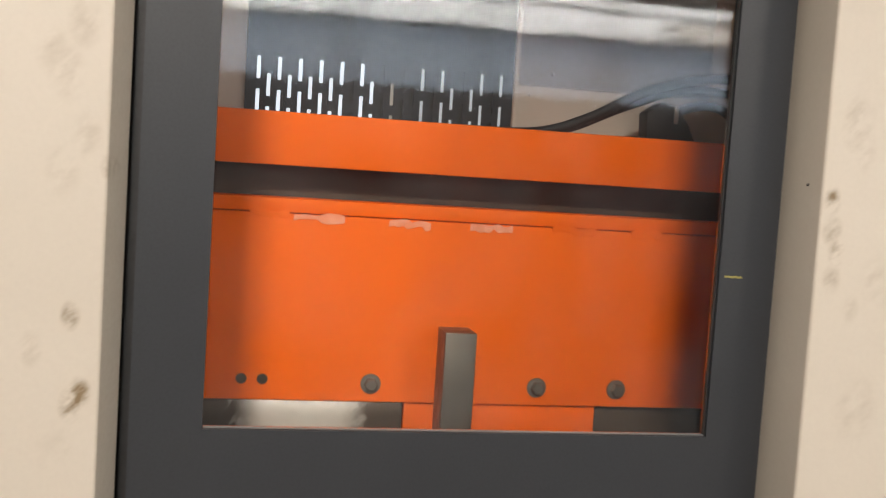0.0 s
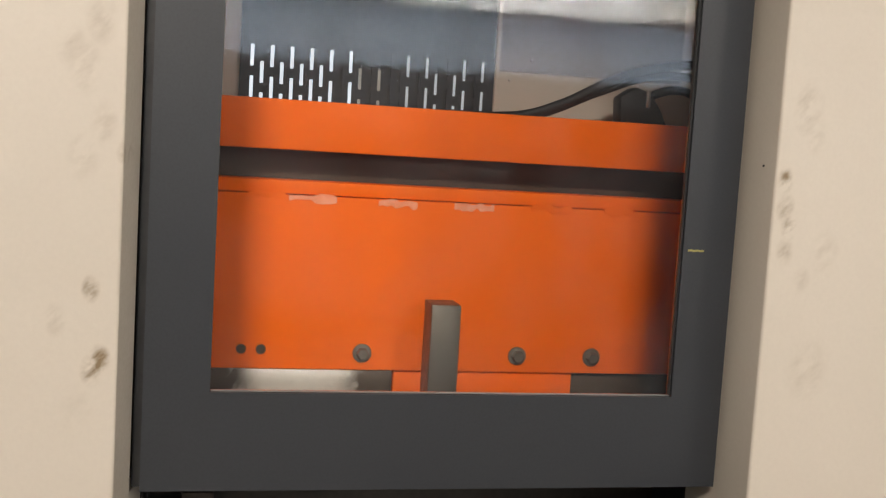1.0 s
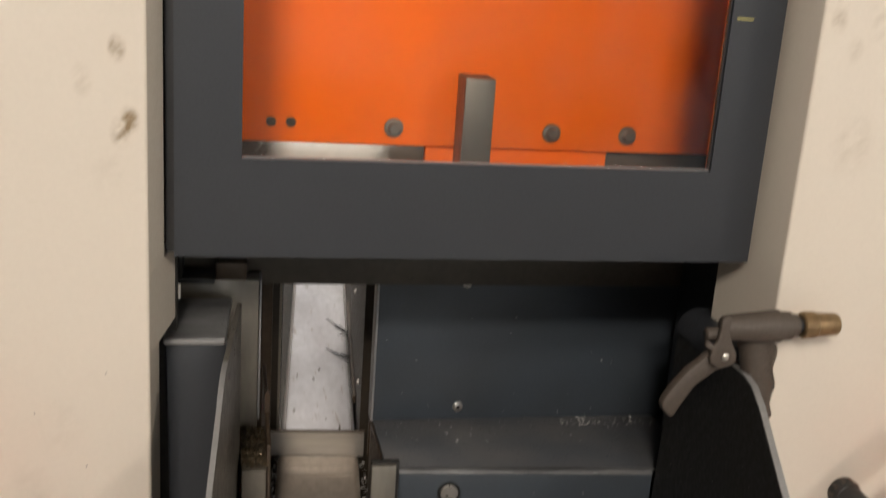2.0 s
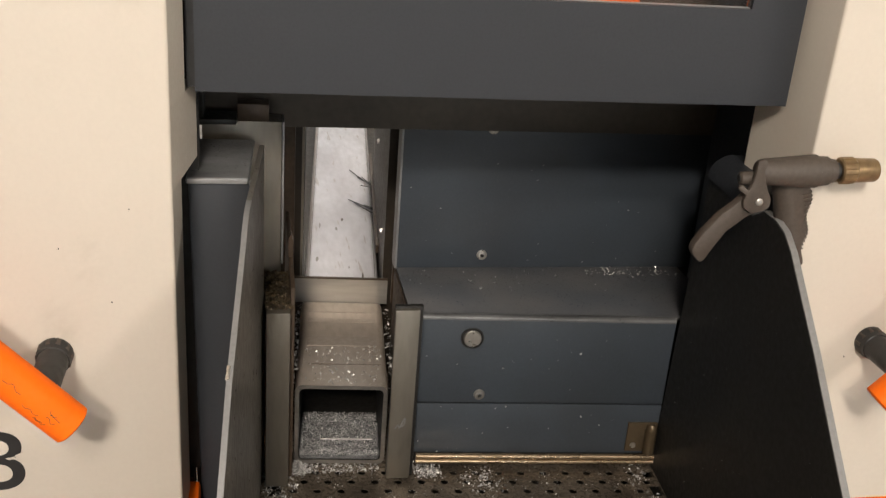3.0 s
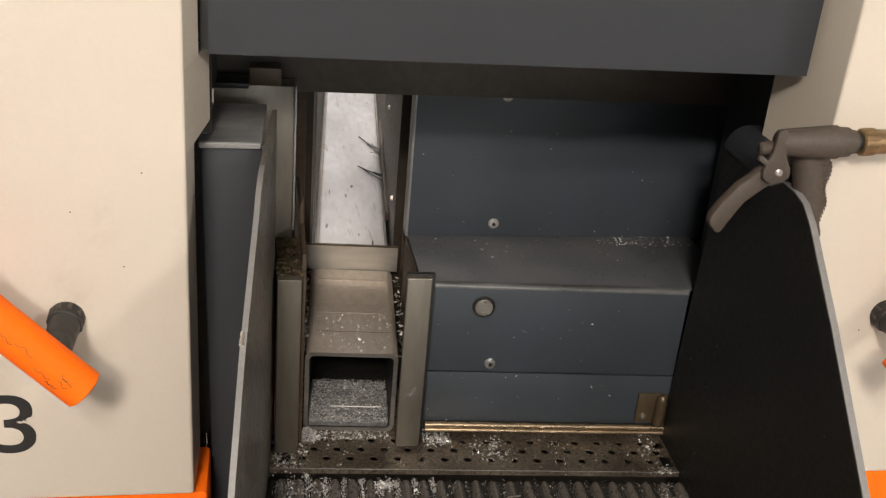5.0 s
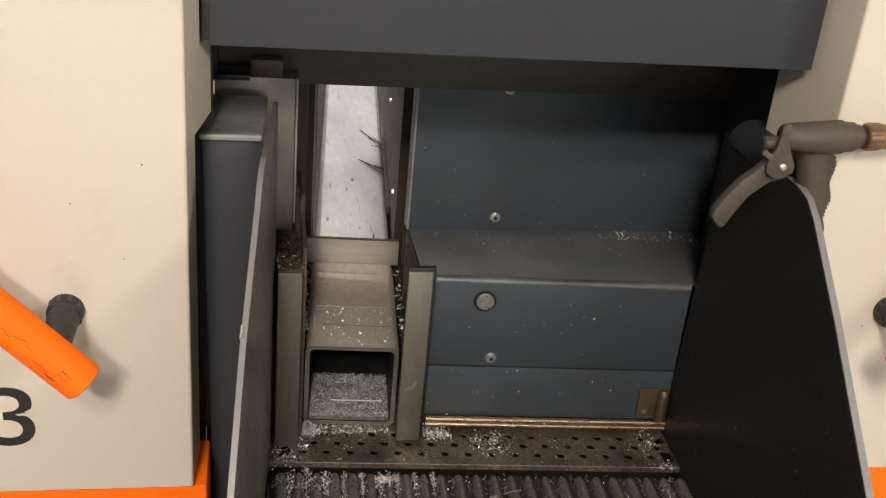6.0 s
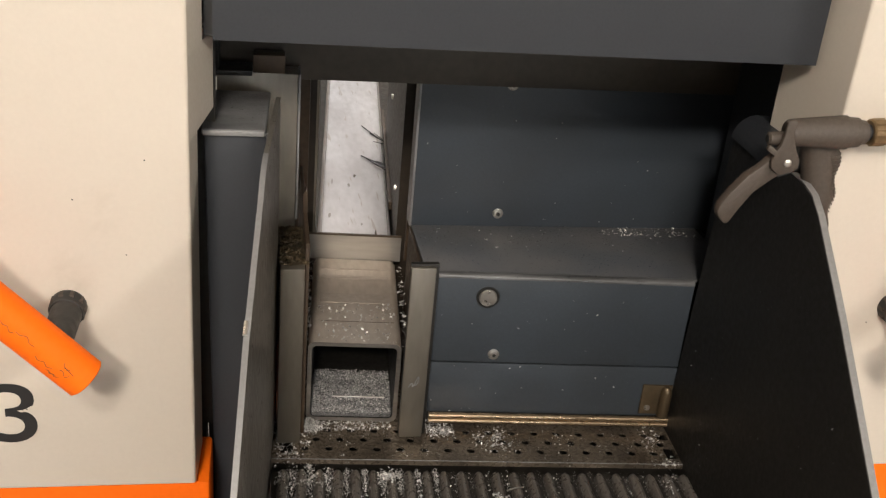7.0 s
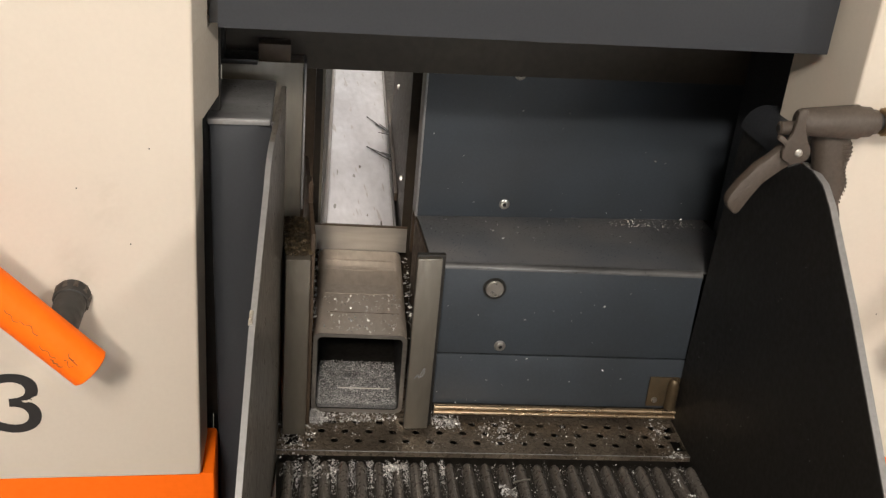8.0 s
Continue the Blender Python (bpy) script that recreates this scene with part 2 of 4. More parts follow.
def pane_material():
    """Clear scratched sheet: sees through, mirrors by Fresnel, a little milky where it is scuffed."""
    m = bpy.data.materials.new("scuffed_clear_sheet")
    m.use_nodes = True
    t = m.node_tree
    n, link = t.nodes, t.links.new
    n.remove(n["Principled BSDF"])
    out = n["Material Output"]
    clear, gloss, haze = n.new("ShaderNodeBsdfTransparent"), n.new("ShaderNodeBsdfGlossy"), n.new("ShaderNodeBsdfDiffuse")
    clear.inputs[0].default_value = (0.985, 0.985, 0.98, 1)
    gloss.inputs["Roughness"].default_value = 0.05
    haze.inputs[0].default_value = (0.74, 0.80, 0.86, 1)
    fres = n.new("ShaderNodeFresnel")
    fres.inputs[0].default_value = 1.43
    at, scuff, power = n.new("ShaderNodeTexCoord"), n.new("ShaderNodeTexNoise"), n.new("ShaderNodeMapRange")
    stretch = n.new("ShaderNodeMapping")
    stretch.inputs["Scale"].default_value = (1.5, 1.0, 1.0)
    link(at.outputs["Object"], stretch.inputs[0])
    link(stretch.outputs[0], scuff.inputs["Vector"])
    scuff.inputs["Scale"].default_value, scuff.inputs["Detail"].default_value = 14.0, 6.0
    for i, v in enumerate((0.35, 0.80, 0.002, 0.017)):
        power.inputs[i + 1].default_value = v
    link(scuff.outputs[0], power.inputs[0])
    # faint upright ripples left by wiping
    wipe, ripple, relief = n.new("ShaderNodeMapping"), n.new("ShaderNodeTexNoise"), n.new("ShaderNodeBump")
    wipe.inputs["Scale"].default_value = (2.5, 1.0, 0.5)
    ripple.inputs["Scale"].default_value, ripple.inputs["Detail"].default_value = 22.0, 5.0
    relief.inputs["Strength"].default_value, relief.inputs["Distance"].default_value = 0.22, 0.001
    link(at.outputs["Object"], wipe.inputs[0])
    link(wipe.outputs[0], ripple.inputs["Vector"])
    link(ripple.outputs[0], relief.inputs["Height"])
    link(relief.outputs[0], gloss.inputs["Normal"])
    gloss.inputs["Roughness"].default_value = 0.035
    a, b = n.new("ShaderNodeMixShader"), n.new("ShaderNodeMixShader")
    link(power.outputs[0], a.inputs[0])
    link(clear.outputs[0], a.inputs[1])
    link(haze.outputs[0], a.inputs[2])
    link(fres.outputs[0], b.inputs[0])
    link(a.outputs[0], b.inputs[1])
    link(gloss.outputs[0], b.inputs[2])
    link(b.outputs[0], out.inputs[0])
    return m


PANE = pane_material()


# ---- shape helpers ----
def box(x0, x1, y0, y1, z0, z1, bevel=0.0, segments=2, bm=None):
    bm = bm or bmesh.new()
    made = bmesh.ops.create_cube(bm, size=1.0)["verts"]
    for v in made:
        v.co = Vector((x0 + (v.co.x + 0.5) * (x1 - x0), y0 + (v.co.y + 0.5) * (y1 - y0), z0 + (v.co.z + 0.5) * (z1 - z0)))
    if bevel:
        edges = list({e for v in made for e in v.link_edges})
        bmesh.ops.bevel(bm, geom=edges, offset=bevel, segments=segments, affect="EDGES", profile=0.5)
    return bm


def rod(p0, p1, r0, r1=None, sides=20, bm=None, caps=True):
    bm = bm or bmesh.new()
    p0, p1 = Vector(p0), Vector(p1)
    turn = (p1 - p0).to_track_quat("Z", "Y").to_matrix().to_4x4()
    m = Matrix.Translation((p0 + p1) / 2) @ turn
    bmesh.ops.create_cone(bm, cap_ends=caps, segments=sides, radius1=r0, radius2=r0 if r1 is None else r1, depth=(p1 - p0).length, matrix=m)
    return bm


def lathe(p0, axis, profile, sides=24, bm=None):
    """A turned body: profile is (distance along the axis, radius)."""
    bm = bm or bmesh.new()
    m = Matrix.Translation(p0) @ Vector(axis).to_track_quat("Z", "Y").to_matrix().to_4x4()
    rings = [[bm.verts.new(m @ Vector((r * math.cos(2 * math.pi * i / sides), r * math.sin(2 * math.pi * i / sides), d))) for i in range(sides)]
             for d, r in profile]
    for a, b in zip(rings, rings[1:]):
        for i in range(sides):
            j = (i + 1) % sides
            bm.faces.new((a[i], a[j], b[j], b[i]))
    bm.faces.new(list(reversed(rings[0])))
    bm.faces.new(rings[-1])
    return bm


def prism(points, push, bm=None, bevel=0.0):
    """A flat outline (3D points) pushed along a vector."""
    bm = bm or bmesh.new()
    a = [bm.verts.new(p) for p in points]
    b = [bm.verts.new(Vector(p) + Vector(push)) for p in points]
    bm.faces.new(list(reversed(a)))
    bm.faces.new(b)
    k = len(a)
    for i in range(k):
        bm.faces.new((a[i], a[(i + 1) % k], b[(i + 1) % k], b[i]))
    bmesh.ops.recalc_face_normals(bm, faces=bm.faces)
    if bevel:
        bmesh.ops.bevel(bm, geom=list(bm.edges), offset=bevel, segments=2, affect="EDGES", profile=0.5)
    return bm


def sweep(points, radius, sides=12):
    """A round cable along a smooth line."""
    bm = bmesh.new()
    pts = [Vector(p) for p in points]
    line = []
    for i in range(len(pts) - 1):
        a, b, c, d = pts[max(i - 1, 0)], pts[i], pts[i + 1], pts[min(i + 2, len(pts) - 1)]
        for k in range(8):
            s = k / 8
            line.append(0.5 * (2 * b + (c - a) * s + (2 * a - 5 * b + 4 * c - d) * s * s + (3 * b - a - 3 * c + d) * s ** 3))
    line.append(pts[-1])
    rings = []
    for i, p in enumerate(line):
        way = (line[min(i + 1, len(line) - 1)] - line[max(i - 1, 0)]).normalized()
        side = way.cross(Vector((0, 1, 0.01))).normalized()
        up = side.cross(way)
        rings.append([bm.verts.new(p + radius * (math.cos(2 * math.pi * j / sides) * side + math.sin(2 * math.pi * j / sides) * up)) for j in range(sides)])
    for a, b in zip(rings, rings[1:]):
        for i in range(sides):
            j = (i + 1) % sides
            bm.faces.new((a[i], a[j], b[j], b[i]))
    bm.faces.new(rings[0])
    bm.faces.new(list(reversed(rings[-1])))
    bmesh.ops.recalc_face_normals(bm, faces=bm.faces)
    return bm


def finish(bm, name, mat):
    bm.normal_update()
    for e in bm.edges:
        if len(e.link_faces) == 2 and e.calc_face_angle(0.0) > radians(32):
            e.smooth = False
    for face in bm.faces:
        face.smooth = True
    me = bpy.data.meshes.new(name)
    bm.to_mesh(me)
    bm.free()
    me.materials.append(mat)
    return me


def thing(name, at, label, category, group="", kind=""):
    ob = new(name)
    ob.empty_display_size = 0.05
    ob.location = at
    return tagged(ob, label, category, group, kind)


def part(name, bm, mat, parent, label=""):
    """One mesh under a thing or under a part; its coordinates are those of the world."""
    ob = new(name, finish(bm, name, mat))
    ob.parent = parent
    if parent.type == "EMPTY":
        ob.matrix_parent_inverse = Matrix.Translation(-parent.location)
    return tagged(ob, label)


def solid(name, bm, mat, label, category, kind="", group=""):
    return tagged(new(name, finish(bm, name, mat)), label, category, group, kind)


# ---- hall ----
solid("floor", box(-8, 8, -9, 6, -0.1, 0.0), CONCRETE, "grey worn concrete hall floor", "floor", "structure")
solid("ceiling", box(-8, 8, -9, 6, 5.2, 5.3), ROOF, "grey sheet metal hall ceiling", "ceiling", "structure")
solid("wall_south", box(-8, 8, -9.2, -9.0, 0, 5.2), HALL_DARK, "dark hall wall under the glowing reflection strip", "wall", "structure")
solid("wall_west", box(-8.2, -8.0, -9, 6, 0, 5.2), WALL, "pale painted hall wall", "wall", "structure")
solid("wall_east", box(8.0, 8.2, -9, 6, 0, 5.2), WALL, "pale painted hall wall", "wall", "structure")


# glowing strip added behind the camera for the bands mirrored in the pane
strip = thing("window_3", (0.5, -8.95, 2.9), "long high glowing strip added for the pane's reflection", "window", kind="structure")
for k in range(6):
    x = -1.6 + 1.25 * k
    part("pane", box(x, x + 1.19, -8.98, -8.96, 3.00, 3.34), BAND_GLOW, strip)
    part("pane", box(x, x + 1.19, -8.98, -8.96, 2.40, 2.94), VEIL_GLOW, strip)
    part("bar", box(x + 1.19, x + 1.25, -8.99, -8.93, 2.32, 3.42), ROOF, strip)
for z, h in ((3.34, 0.08), (2.94, 0.06), (2.32, 0.08), (3.22, 0.05), (3.10, 0.02), (3.04, 0.012), (2.86, 0.02)):
    part("frame", box(-5.1, 6.3, -8.955, -8.92, z, z + h), ROOF, strip)
spot = thing("wall_light", (4.3, -8.85, 3.0), "bright white wall luminaire", "lamp")
part("housing", box(3.85, 4.75, -8.88, -8.80, 3.00, 3.18, 0.01), ROOF, spot)
part("diffuser", box(3.90, 4.70, -8.799, -8.78, 3.02, 3.16, 0.005), TUBE_LIGHT, spot)


def wall_north():
    """Far wall behind the machine, with openings for two glowing backdrop panels."""
    bm = bmesh.new()
    xs = [-8, -0.75, 0.80, 1.00, 1.95, 8]
    for i, (a, b) in enumerate(zip(xs, xs[1:])):
        if i % 2 == 0:
            box(a, b, 6.0, 6.2, 0, 5.2, bm=bm)
        else:
            box(a, b, 6.0, 6.2, 0, 1.6, bm=bm)
            box(a, b, 6.0, 6.2, 3.2, 5.2, bm=bm)
    return solid("wall_north", bm, WALL, "pale painted hall wall with two glowing backdrop panels", "wall", "structure")


wall_north()
# Glowing panels added so that light shows through the perforated sheet.
for i, (a, b) in enumerate(((-0.75, 0.80), (1.00, 1.95))):
    w = thing("window_%d" % (i + 1), ((a + b) / 2, 6.1, 1.6), "bluish glowing panel added as backdrop behind the slots", "window", kind="structure")
    part("pane", box(a, b, 6.12, 6.14, 1.6, 3.2), DIM_BACKDROP if i else BACKDROP_GLOW, w)
    for z in (1.6, 2.37, 3.14):
        part("bar", box(a, b, 6.08, 6.12, z, z + 0.06), ROOF, w)

# light strips and purlins of the hall in front of the machine
for i, (place, sx, sy, watts, target) in enumerate(LAMPS):
    x, y, z = place
    lamp = thing("ceiling_light", (x, y, z), "long white ceiling luminaire hanging on wires, lit", "lamp", "hall lights")
    part("housing", box(x - sx / 2 - 0.05, x + sx / 2 + 0.05, y - 0.12, y + 0.12, z + 0.10, z + 0.18, 0.01), ROOF, lamp)
    part("diffuser", box(x - sx / 2, x + sx / 2, y - 0.1, y + 0.1, z + 0.06, z + 0.10, 0.01), TUBE_LIGHT, lamp)
    for dx in (-0.4, 0.4):
        part("wire", rod((x + dx * sx, y, z + 0.18), (x + dx * sx, y, 5.2), 0.004, sides=6), BLACKP, lamp)

# ---- machine housing: cream panels, returns, base ----
L, R_ = -0.1601, 0.3919
YC, YD = -0.1795, -0.1311


def cream_panel(name, x0, x1, inner, label):
    ob = thing(name, ((x0 + x1) / 2, YC, 0.957), label, "machine panel", "cream side panels")
    part("front_sheet", box(x0, x1, YC, YC + 0.030, 0.9575, 2.35, 0.003, 3), CREAM, ob)
    a, b = (x0, -0.302) if inner > 0 else (0.702, x1)
    part("cabinet", box(a, b, YC + 0.0305, 0.60, 0.9575, 2.349, 0.003), CREAM, ob)
    return ob


left_panel = cream_panel("side_panel", -1.10, L, 1, "cream painted sheet metal machine panel with dirty hand marks")
right_panel = cream_panel("side_panel", R_, 1.35, -1, "cream painted sheet metal machine panel with grey smudges")
for z0, z1, end in ((1.3650, 2.35, (-0.1515, -0.1320)), (1.2950, 1.3645, (-0.1450, -0.0880)), (0.9580, 1.2945, (-0.1575, -0.1150))):
    part("edge_return", prism([(L, YC + 0.002, z0), (end[0], end[1], z0), (L - 0.012, end[1], z0), (L - 0.012, YC + 0.031, z0), (L, YC + 0.030, z0)], (0, 0, z1 - z0)), CREAM, left_panel, "cream folded side of the panel")
for z0, z1, end in ((0.9580, 2.35, (0.3850, -0.0700)),):
    part("edge_return", prism([(R_, YC + 0.002, z0), (end[0], end[1], z0), (R_ + 0.012, end[1], z0), (R_ + 0.012, YC + 0.031, z0), (R_, YC + 0.030, z0)], (0, 0, z1 - z0)), CREAM, right_panel, "cream folded side of the panel")
for ob, x, z in ((left_panel, -0.2125, 1.196), (left_panel, -0.195, 1.28), (left_panel, -0.252, 1.245), (right_panel, 0.472, 1.13)):
    part("paint_chip", lathe((x, YC + 0.001, z), (0, -1, 0), [(0, 0.0008), (0.0014, 0.0006)], 8), BLACKP, ob, "small dark chip in the paint")
part("rivet", lathe((R_ - 0.0015, -0.160, 1.672), (-1, 0, 0), [(0, 0.0012), (0.0009, 0.001), (0.0012, 0.0004)], 10), BLACKP, right_panel)


def base(name, x0, x1):
    ob = thing(name, ((x0 + x1) / 2, YC, 0.0), "orange painted steel machine plinth standing on the floor", "plinth", "orange plinths")
    part("front", box(x0, x1, YC + 0.006, -0.100, 0.0, 0.955, 0.004), ORANGE, ob)
    a, b = (x0, -0.302) if x0 < 0 else (0.702, x1)
    part("body", box(a, b, -0.0995, 0.60, 0.0, 0.955, 0.003), ORANGE, ob)
    return ob


base("plinth", -1.10, -0.148)
base("plinth", 0.386, 1.35)


def casing():
    """Dark inner housing round the saw, open below at the back for the stock."""
    ob = thing("machine_casing", (0.15, 0.2, 0.957), "pale inner machine casing with a dark perforated back sheet", "machine housing")
    part("side_wall", box(-0.30, -0.178, -0.085, 0.60, 0.957, 2.35), CREAM_EDGE, ob)
    part("side_wall", box(0.62, 0.70, -0.06, 0.60, 0.957, 2.35), CREAM_EDGE, ob)
    # Unseen lid added to keep lamp light out of the casing.
    part("blocking_roof", box(-0.30, 0.70, -0.149, 0.60, 2.35, 2.38), DARK, ob)
    # Dark sheets added to give the gaps beside door and post their shade.
    part("gap_shade", box(-0.1775, -0.1440, -0.082, -0.060, 0.957, 2.349), DARK, ob)
    part("gap_shade", box(-0.1540, -0.1200, -0.0590, -0.0520, 0.30, 1.26), DARK, ob)
    part("gap_shade", box(-0.1775, -0.1545, -0.0975, -0.060, 0.30, 0.9565), DARK, ob)
    yb = 0.412
    bm = bmesh.new()
    box(-0.178, -0.052, yb, yb + 0.02, 1.30, 2.35, bm=bm)
    box(0.282, 0.62, yb, yb + 0.02, 1.30, 2.35, bm=bm)
    box(-0.052, 0.282, yb, yb + 0.02, 1.30, 1.66, bm=bm)
    box(-0.052, 0.282, yb, yb + 0.02, 1.93, 2.35, bm=bm)
    part("back_wall", bm, CREAM_EDGE, ob, "pale grey cream back wall of the casing")
    # perforated plate: upright slots in staggered rows
    bm = bmesh.new()
    pitch, x0, w = 0.02620, -0.0500, 0.0045
    z0, z1, step, slot = 1.58, 2.0, 0.0415, 0.0285
    xs = [-0.066]
    for i in range(25):
        c = x0 + i * pitch / 2
        xs += [c - w / 2, c + w / 2]
    xs.append(0.2804)
    for i, (a, b) in enumerate(zip(xs, xs[1:])):
        if i % 2 == 0:
            box(a, b, yb - 0.008, yb - 0.004, z0, z1, bm=bm)
        else:
            k = (i - 1) // 2
            low = z0
            for row in range(3, -1, -1):
                top = 1.7930 - (0.0215 if k % 2 else 0.0) - step * row
                box(a, b, yb - 0.008, yb - 0.004, low, top - slot, bm=bm)
                low = top
            box(a, b, yb - 0.008, yb - 0.004, low, z1, bm=bm)
    part("perforated_plate", bm, GREY, ob, "dark perforated sheet with upright slots")
    # Unseen strips added behind single slots to block the backdrop's light.
    for x, w in ((0.0679, 0.007), (0.1072, 0.008), (0.1334, 0.006), (0.1465, 0.006), (0.1727, 0.007), (0.2120, 0.006), (0.2513, 0.007)):
        part("slot_blocker", box(x - w / 2, x + w / 2, yb - 0.0035, yb + 0.006, 1.66, 1.93), DARK, ob, "dark strip added behind the perforated sheet to dim single slots")
    part("trim_strip", box(0.2805, 0.2860, yb - 0.014, yb - 0.0005, 1.58, 2.0, 0.001), CREAM_EDGE, ob)
    # Darker sheet across the upper right of the back wall.
    part("upper_back_sheet", box(0.2865, 0.560, yb - 0.003, yb - 0.0004, 1.783, 2.0, 0.0008), TAUPE, ob, "grey taupe sheet over the upper back wall")
    part("back_screw", lathe((0.335, yb - 0.003, 1.800), (0, -1, 0), [(0, 0.0032), (0.002, 0.0028), (0.003, 0.0014)], 12), BRIGHT, ob)
    part("back_screw", lathe((0.305, yb, 1.771), (0, -1, 0), [(0, 0.0022), (0.0015, 0.0018), (0.0022, 0.001)], 10), BRIGHT, ob)
    return ob


casing()


# ---- the tube's line runs a few degrees off the housing's square ----
TC, TS = math.cos(radians(4.2)), math.sin(radians(4.2))


def run(a, b, z):
    """Across and along the tube to world."""
    return Vector((a * TC + b * TS, -a * TS + b * TC, z))


# ---- sliding door with window ----
DL, DR, DB, DT = -0.1433, 0.3830, 1.3661, 2.20
WL, WR, WB, WT = -0.0880, 0.3328, 1.4522, 2.06


def door():
    ob = thing("sliding_guard_door", (0.12, YD, DB), "anthracite sheet metal guard door with a clear window, closed", "machine door")
    y0, y1 = YD, YD + 0.0125
    part("bottom_rail", box(DL, DR, y0, y1, DB, WB), GREY, ob)
    part("top_rail", box(DL, DR, y0, y1, WT, DT), GREY, ob)
    part("stile", box(DL, WL, y0, y1, WB, WT), GREY, ob)
    stile = part("stile", box(WR, DR, y0, y1, WB, WT), GREY, ob)
    pane = part("window_pane", box(WL + 0.0005, WR - 0.0005, YD + 0.0070, YD + 0.0105, WB + 0.0005, WT - 0.0005), PANE, ob, "clear scuffed polycarbonate window")
    pane.visible_shadow = False
    # Black strips added: the right stops a light leak, the left shades its gap.
    part("gap_strip", box(DR - 0.004, 0.3845, y1 - 0.004, y1 + 0.012, DB, DT), BLACKP, ob, "black strip added in the door gap to stop light and shade it")
    part("gap_strip", box(-0.1510, DL + 0.004, y1 + 0.001, y1 + 0.012, DB, DT), BLACKP, ob, "black strip added in the door gap to stop light and shade it")
    # bright bead along the bottom of the pane
    part("pane_bead", box(WL + 0.001, WR - 0.001, YD + 0.003, YD + 0.0066, WB + 0.0004, WB + 0.0012), EDGE, ob)
    # Dark strip added to hide the orange mirrored in the stile.
    part("pane_edge_mask", box(WR - 0.0020, WR - 0.0002, YD + 0.0030, YD + 0.0067, WB + 0.0015, WT - 0.0005), BLACKP, ob, "thin dark strip added over the stile's mirrored orange")
    for x0, z0, x1, z1 in ((0.2205, 1.797, 0.2275, 1.780), (0.2195, 1.748, 0.2330, 1.735), (0.1610, 1.712, 0.1665, 1.712), (0.0790, 1.802, 0.0795, 1.790), (0.195, 1.765, 0.197, 1.764), (0.2900, 1.830, 0.2985, 1.822)):
        part("scratch", rod((x0, YD + 0.0069, z0), (x1, YD + 0.0069, z1), 0.00022, 0.00012, sides=5), EDGE, pane, "fine bright scratch")
    bm = bmesh.new()
    for i in range(7):
        x = 0.3375 + i * 0.0022
        box(x, x + 0.0026, y0 - 0.0004, y0 + 0.0005, 1.5895 + 0.0002 * math.sin(i * 2.1), 1.5912 + 0.0002 * math.sin(i * 2.1), bm=bm)
    part("crayon_mark", bm, YELLOW, stile, "short yellow crayon mark")
    return ob


door()


# ---- saw head behind the window ----
def hex_bolt(at, r, parent, mat, name="bolt"):
    b = part(name, lathe(at, (0, -1, 0), [(0, r * 1.25), (0.002, r * 1.25), (0.0021, r), (0.008, r), (0.0095, r * 0.8)], 6 if name == "bolt" else 16), mat, parent)
    part("washer", lathe((at[0], at[1] - 0.0002, at[2]), (0, -1, 0), [(0, r * 1.5), (0.0015, r * 1.45)], 20), mat, b)
    return b


